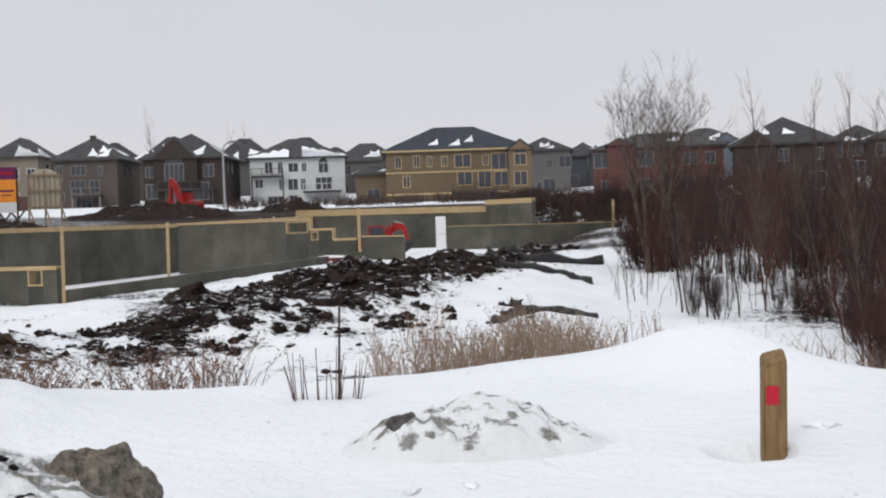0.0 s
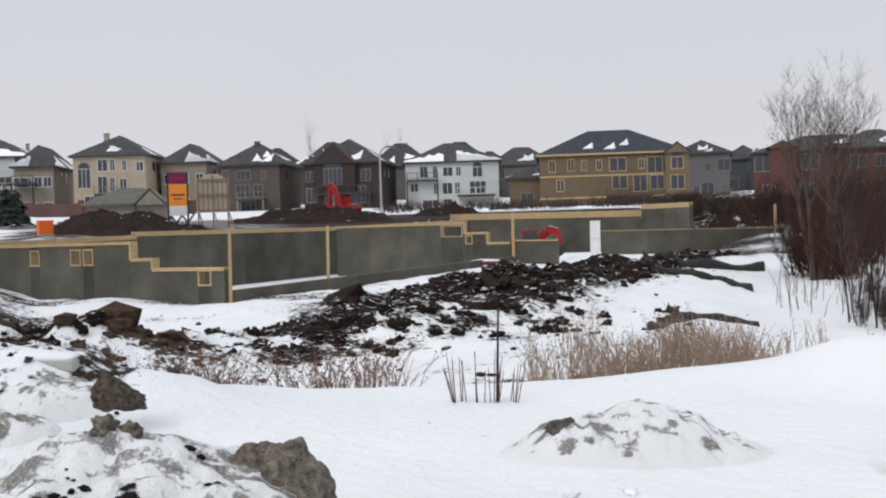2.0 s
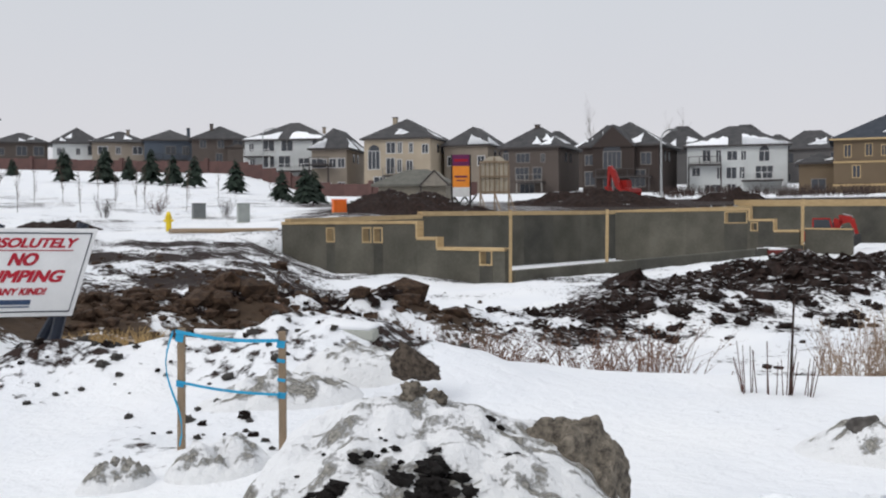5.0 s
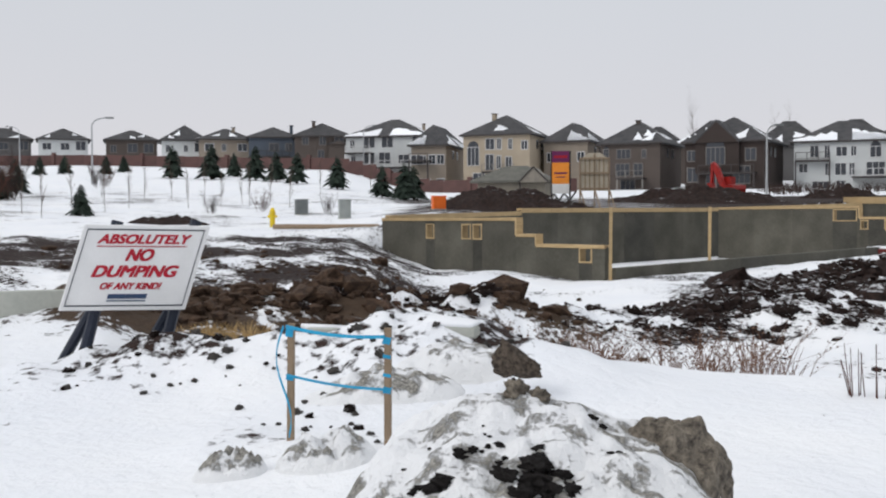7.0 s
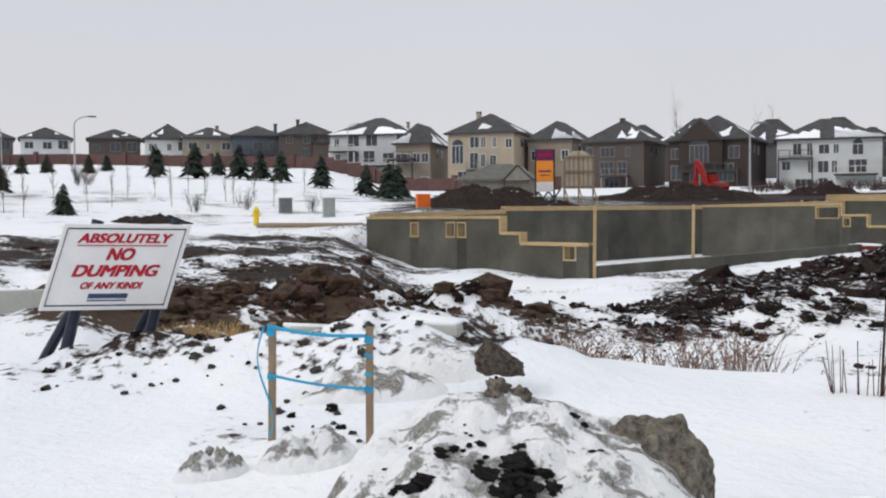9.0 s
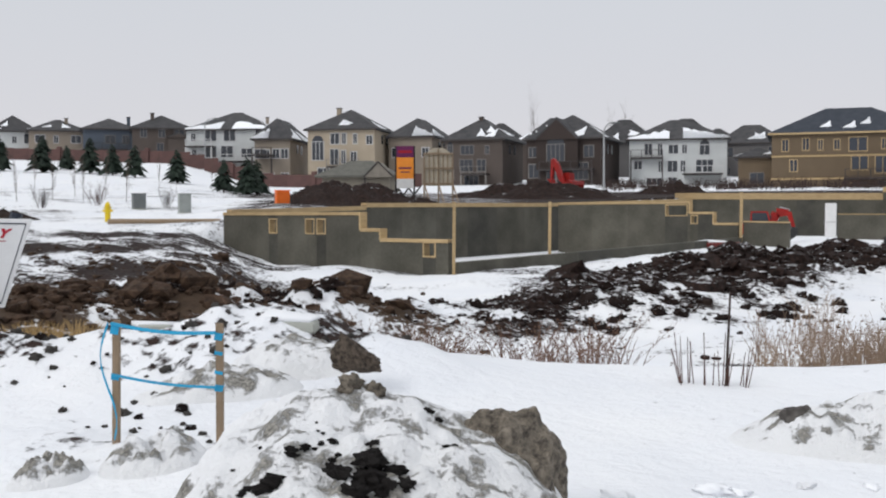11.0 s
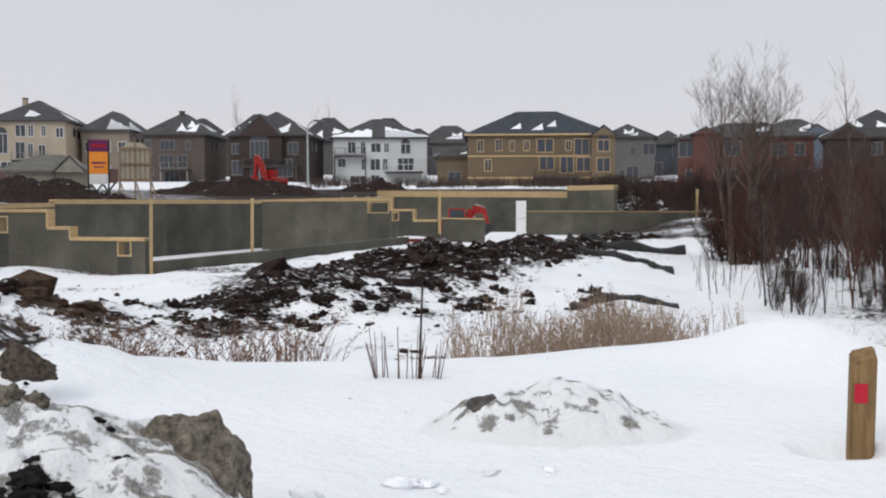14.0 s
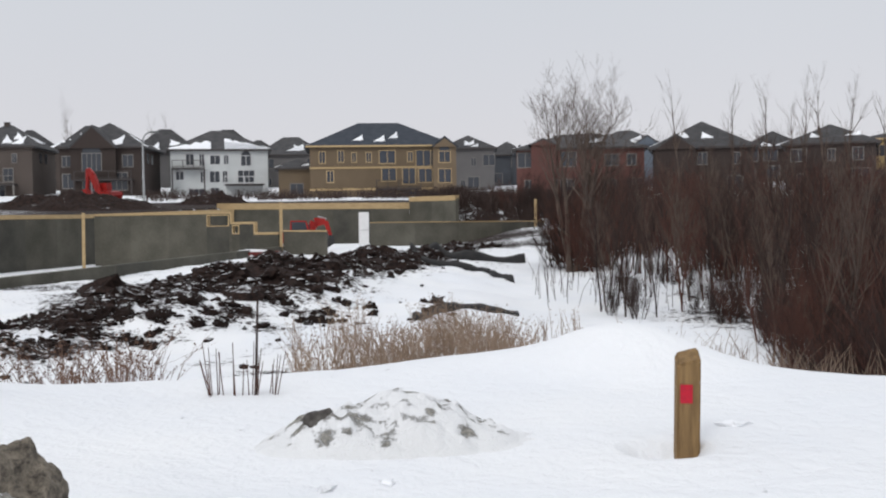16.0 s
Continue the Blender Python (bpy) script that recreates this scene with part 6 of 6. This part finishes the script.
# ---------------------------------------------------------------- clods
clod = [mesh_of(lump(300 + k, 1.0, 0.85, 0.7, 0.8, 1.6, 3), "clod", M_clod, True) for k in range(6)]
rng = random.Random(9)
n = 0
while n < 290:
    p, q, w = rng.choice((((-15.5, 21.8), (-8.5, 26), 1.8), ((-8.5, 26), (-4, 32), 2.4), ((-4, 32), (1.5, 40), 2.4), ((-12, 20), (3, 25), 1.6), ((-38, 16.5), (-25.5, 18.5), 1.2)))
    t = rng.random()
    (x0, y0), (x1, y1) = polar(*p), polar(*q)
    x, y = x0 + (x1 - x0) * t + rng.gauss(0, w * 0.6), y0 + (y1 - y0) * t + rng.gauss(0, w * 0.6)
    s = rng.choice((0.05, 0.06, 0.08, 0.1, 0.14, 0.2))
    ob = new("clod", clod[n % 6])
    ob.matrix_world = pose(x, y, height(x, y) + s * 0.12, rng.uniform(-30, 30), rng.uniform(-30, 30), rng.uniform(0, 360)) @ Matrix.Scale(s, 4)
    tagged(ob, "dark frozen clod of soil dusted with snow", "clod", "soil clods")
    n += 1
bits = [mesh_of(lump(320 + k, 1.0, 0.85, 0.7, 0.8, 1.8, 3), "soil_lump", M_clod if k % 3 == 0 else M_darkrock, True) for k in range(6)]
for k in range(128):
    if k < 110:
        t = rng.random()
        (x0, y0), (x1, y1) = polar(-48, 9.2), polar(-28, 8.2)
        x, y = x0 + (x1 - x0) * t + rng.gauss(0, 0.5), y0 + (y1 - y0) * t + rng.gauss(0, 0.6)
    else:
        x, y = -3.95 + rng.gauss(0, 0.4), 5.1 + rng.gauss(0, 0.3)
    s = rng.choice((0.012, 0.016, 0.02, 0.025, 0.03, 0.045))
    ob = new("soil_lump", bits[k % 6])
    ob.matrix_world = pose(x, y, height(x, y) + s * 0.2, rng.uniform(-30, 30), rng.uniform(-30, 30), rng.uniform(0, 360)) @ Matrix.Scale(s, 4)
    tagged(ob, "small dark lump of soil on the snow", "clod", "soil lumps")
# clumps of soil on the ploughed pile: az, distance, size, lumps
black = [mesh_of(lump(340 + k, 1.0, 0.9, 0.75, 0.75, 1.9, 3), "soil_lump", M_blacksoil, True) for k in range(5)]
for az, d, u, count in ((-26.62, 3.71, 0.097, 7), (-26.37, 3.81, 0.062, 3), (-25.11, 3.77, 0.061, 3), (-25.69, 3.66, 0.054, 3), (-32.61, 3.75, 0.065, 4), (-33.73, 3.77, 0.039, 2), (-30.22, 3.87, 0.031, 3), (-30.9, 3.84, 0.044, 2), (-28.63, 3.9, 0.038, 2), (-28.65, 3.81, 0.031, 2), (-29.17, 3.96, 0.018, 2), (-22.58, 4.15, 0.041, 2), (-21.87, 3.88, 0.025, 2), (-24.73, 3.64, 0.026, 2), (-34.08, 3.92, 0.018, 1), (-32.53, 4.02, 0.018, 1), (-27.02, 3.63, 0.021, 2), (-29.43, 4.04, 0.014, 1)):
    for k in range(count):
        x, y = polar(az + rng.gauss(0, 0.6) * (k > 0) * u * 20, d + rng.gauss(0, 0.35) * (k > 0) * u)
        w = u * rng.uniform(0.28, 0.55) if k else u * 0.5
        ob = new("soil_lump", black[(k + count) % 5])
        ob.matrix_world = pose(x, y, surface(x, y) + w * 0.05, rng.uniform(-15, 15), rng.uniform(-15, 15), rng.uniform(0, 360)) @ Matrix.Diagonal((w * 1.25, w, w * 0.8, 1))
        tagged(ob, "black lump of soil frozen into the snow mound", "clod", "soil lumps")


def crumbs(name, spots, label, material, seed):
    """Many small clods in one mesh; spots: x, y, size."""
    rr = np.random.RandomState(seed)
    kinds = []
    for k in range(5):
        b = lump(seed + k, 1.0, 0.9, 0.75, 0.8, 1.7, 2 if k < 2 else 1)
        b.verts.index_update()
        kinds.append((np.array([v.co[:] for v in b.verts]), np.array([[v.index for v in f.verts] for f in b.faces])))
        b.free()
    zs = terrain(np.array([q[0] for q in spots]), np.array([q[1] for q in spots]))[0]
    vs, fs, n0 = [], [], 0
    for (x, y, w), z in zip(spots, zs):
        co, tri = kinds[rr.randint(5)]
        an = rr.rand() * 6.28
        c, sn = math.cos(an), math.sin(an)
        p = co * (w * (0.8 + 0.5 * rr.rand()), w, w * (0.7 + 0.4 * rr.rand()))
        vs.append(np.stack([x + p[:, 0] * c - p[:, 1] * sn, y + p[:, 0] * sn + p[:, 1] * c, z + w * 0.15 + p[:, 2]], -1))
        fs.append(tri + n0)
        n0 += len(co)
    me = bpy.data.meshes.new(name)
    me.from_pydata(np.concatenate(vs).tolist(), [], np.concatenate(fs).tolist())
    me.materials.append(material)
    return tagged(new(name, me), label, "soil", kind="stuff")


def strewn(runs, count):
    out = []
    for _ in range(count):
        p, q, w, small = rng.choice(runs)
        t = rng.random()
        (x0, y0), (x1, y1) = polar(*p), polar(*q)
        out.append((x0 + (x1 - x0) * t + rng.gauss(0, w), y0 + (y1 - y0) * t + rng.gauss(0, w), small * math.exp(rng.gauss(0, 0.55))))
    soil = terrain(np.array([q[0] for q in out]), np.array([q[1] for q in out]))[1]
    return [q for q, k in zip(out, soil) if k > 0.3 + 0.25 * rng.random() or rng.random() < 0.06]


crumbs("soil_crumbs", strewn((((-19, 20.5), (-12.5, 22.8), 0.9, 0.045), ((-12.5, 22.8), (-8.5, 26), 1.1, 0.06), ((-8.5, 26), (-4, 32), 1.5, 0.075), ((-4, 32), (1.5, 40), 1.7, 0.085), ((1.5, 40), (5, 48), 1.2, 0.08), ((-24, 19), (-8, 19), 1.8, 0.035)), 5000), "scattered dark frozen crumbs of soil", M_clod, 400)
crumbs("clay_crumbs", strewn((((-44, 15.6), (-36, 16.6), 0.7, 0.06), ((-36, 16.6), (-25.5, 18.3), 0.8, 0.075), ((-45, 26), (-30, 27), 3.0, 0.05)), 1500), "scattered brown frozen crumbs of clay", M_brownclod, 420)
# straw and tussock by the barrier
tuft = [(*polar(rng.uniform(-43.5, -39.5), rng.uniform(11.5, 12.6)), rng.uniform(0.25, 0.6)) for _ in range(900)]
strands("straw_tussock", tuft, "tussock of pale dry straw beside the barrier", M_straw, w=0.005, bend=0.8)
tuft = [(*polar(rng.gauss(19.5, 4.5), rng.uniform(9.6, 11.5)), rng.uniform(0.15, 0.5)) for _ in range(420)]
strands("dry_grass", tuft, "dry tan grass behind the snow bank", M_reed, w=0.004, bend=0.8)
slope = [(*polar(rng.uniform(9, 17.5), rng.uniform(27, 38)), rng.uniform(0.3, 1.9)) for _ in range(120)]
strands("thin_saplings", slope, "thin dead stems rising through the snow", M_dark, w=0.009, bend=0.5)
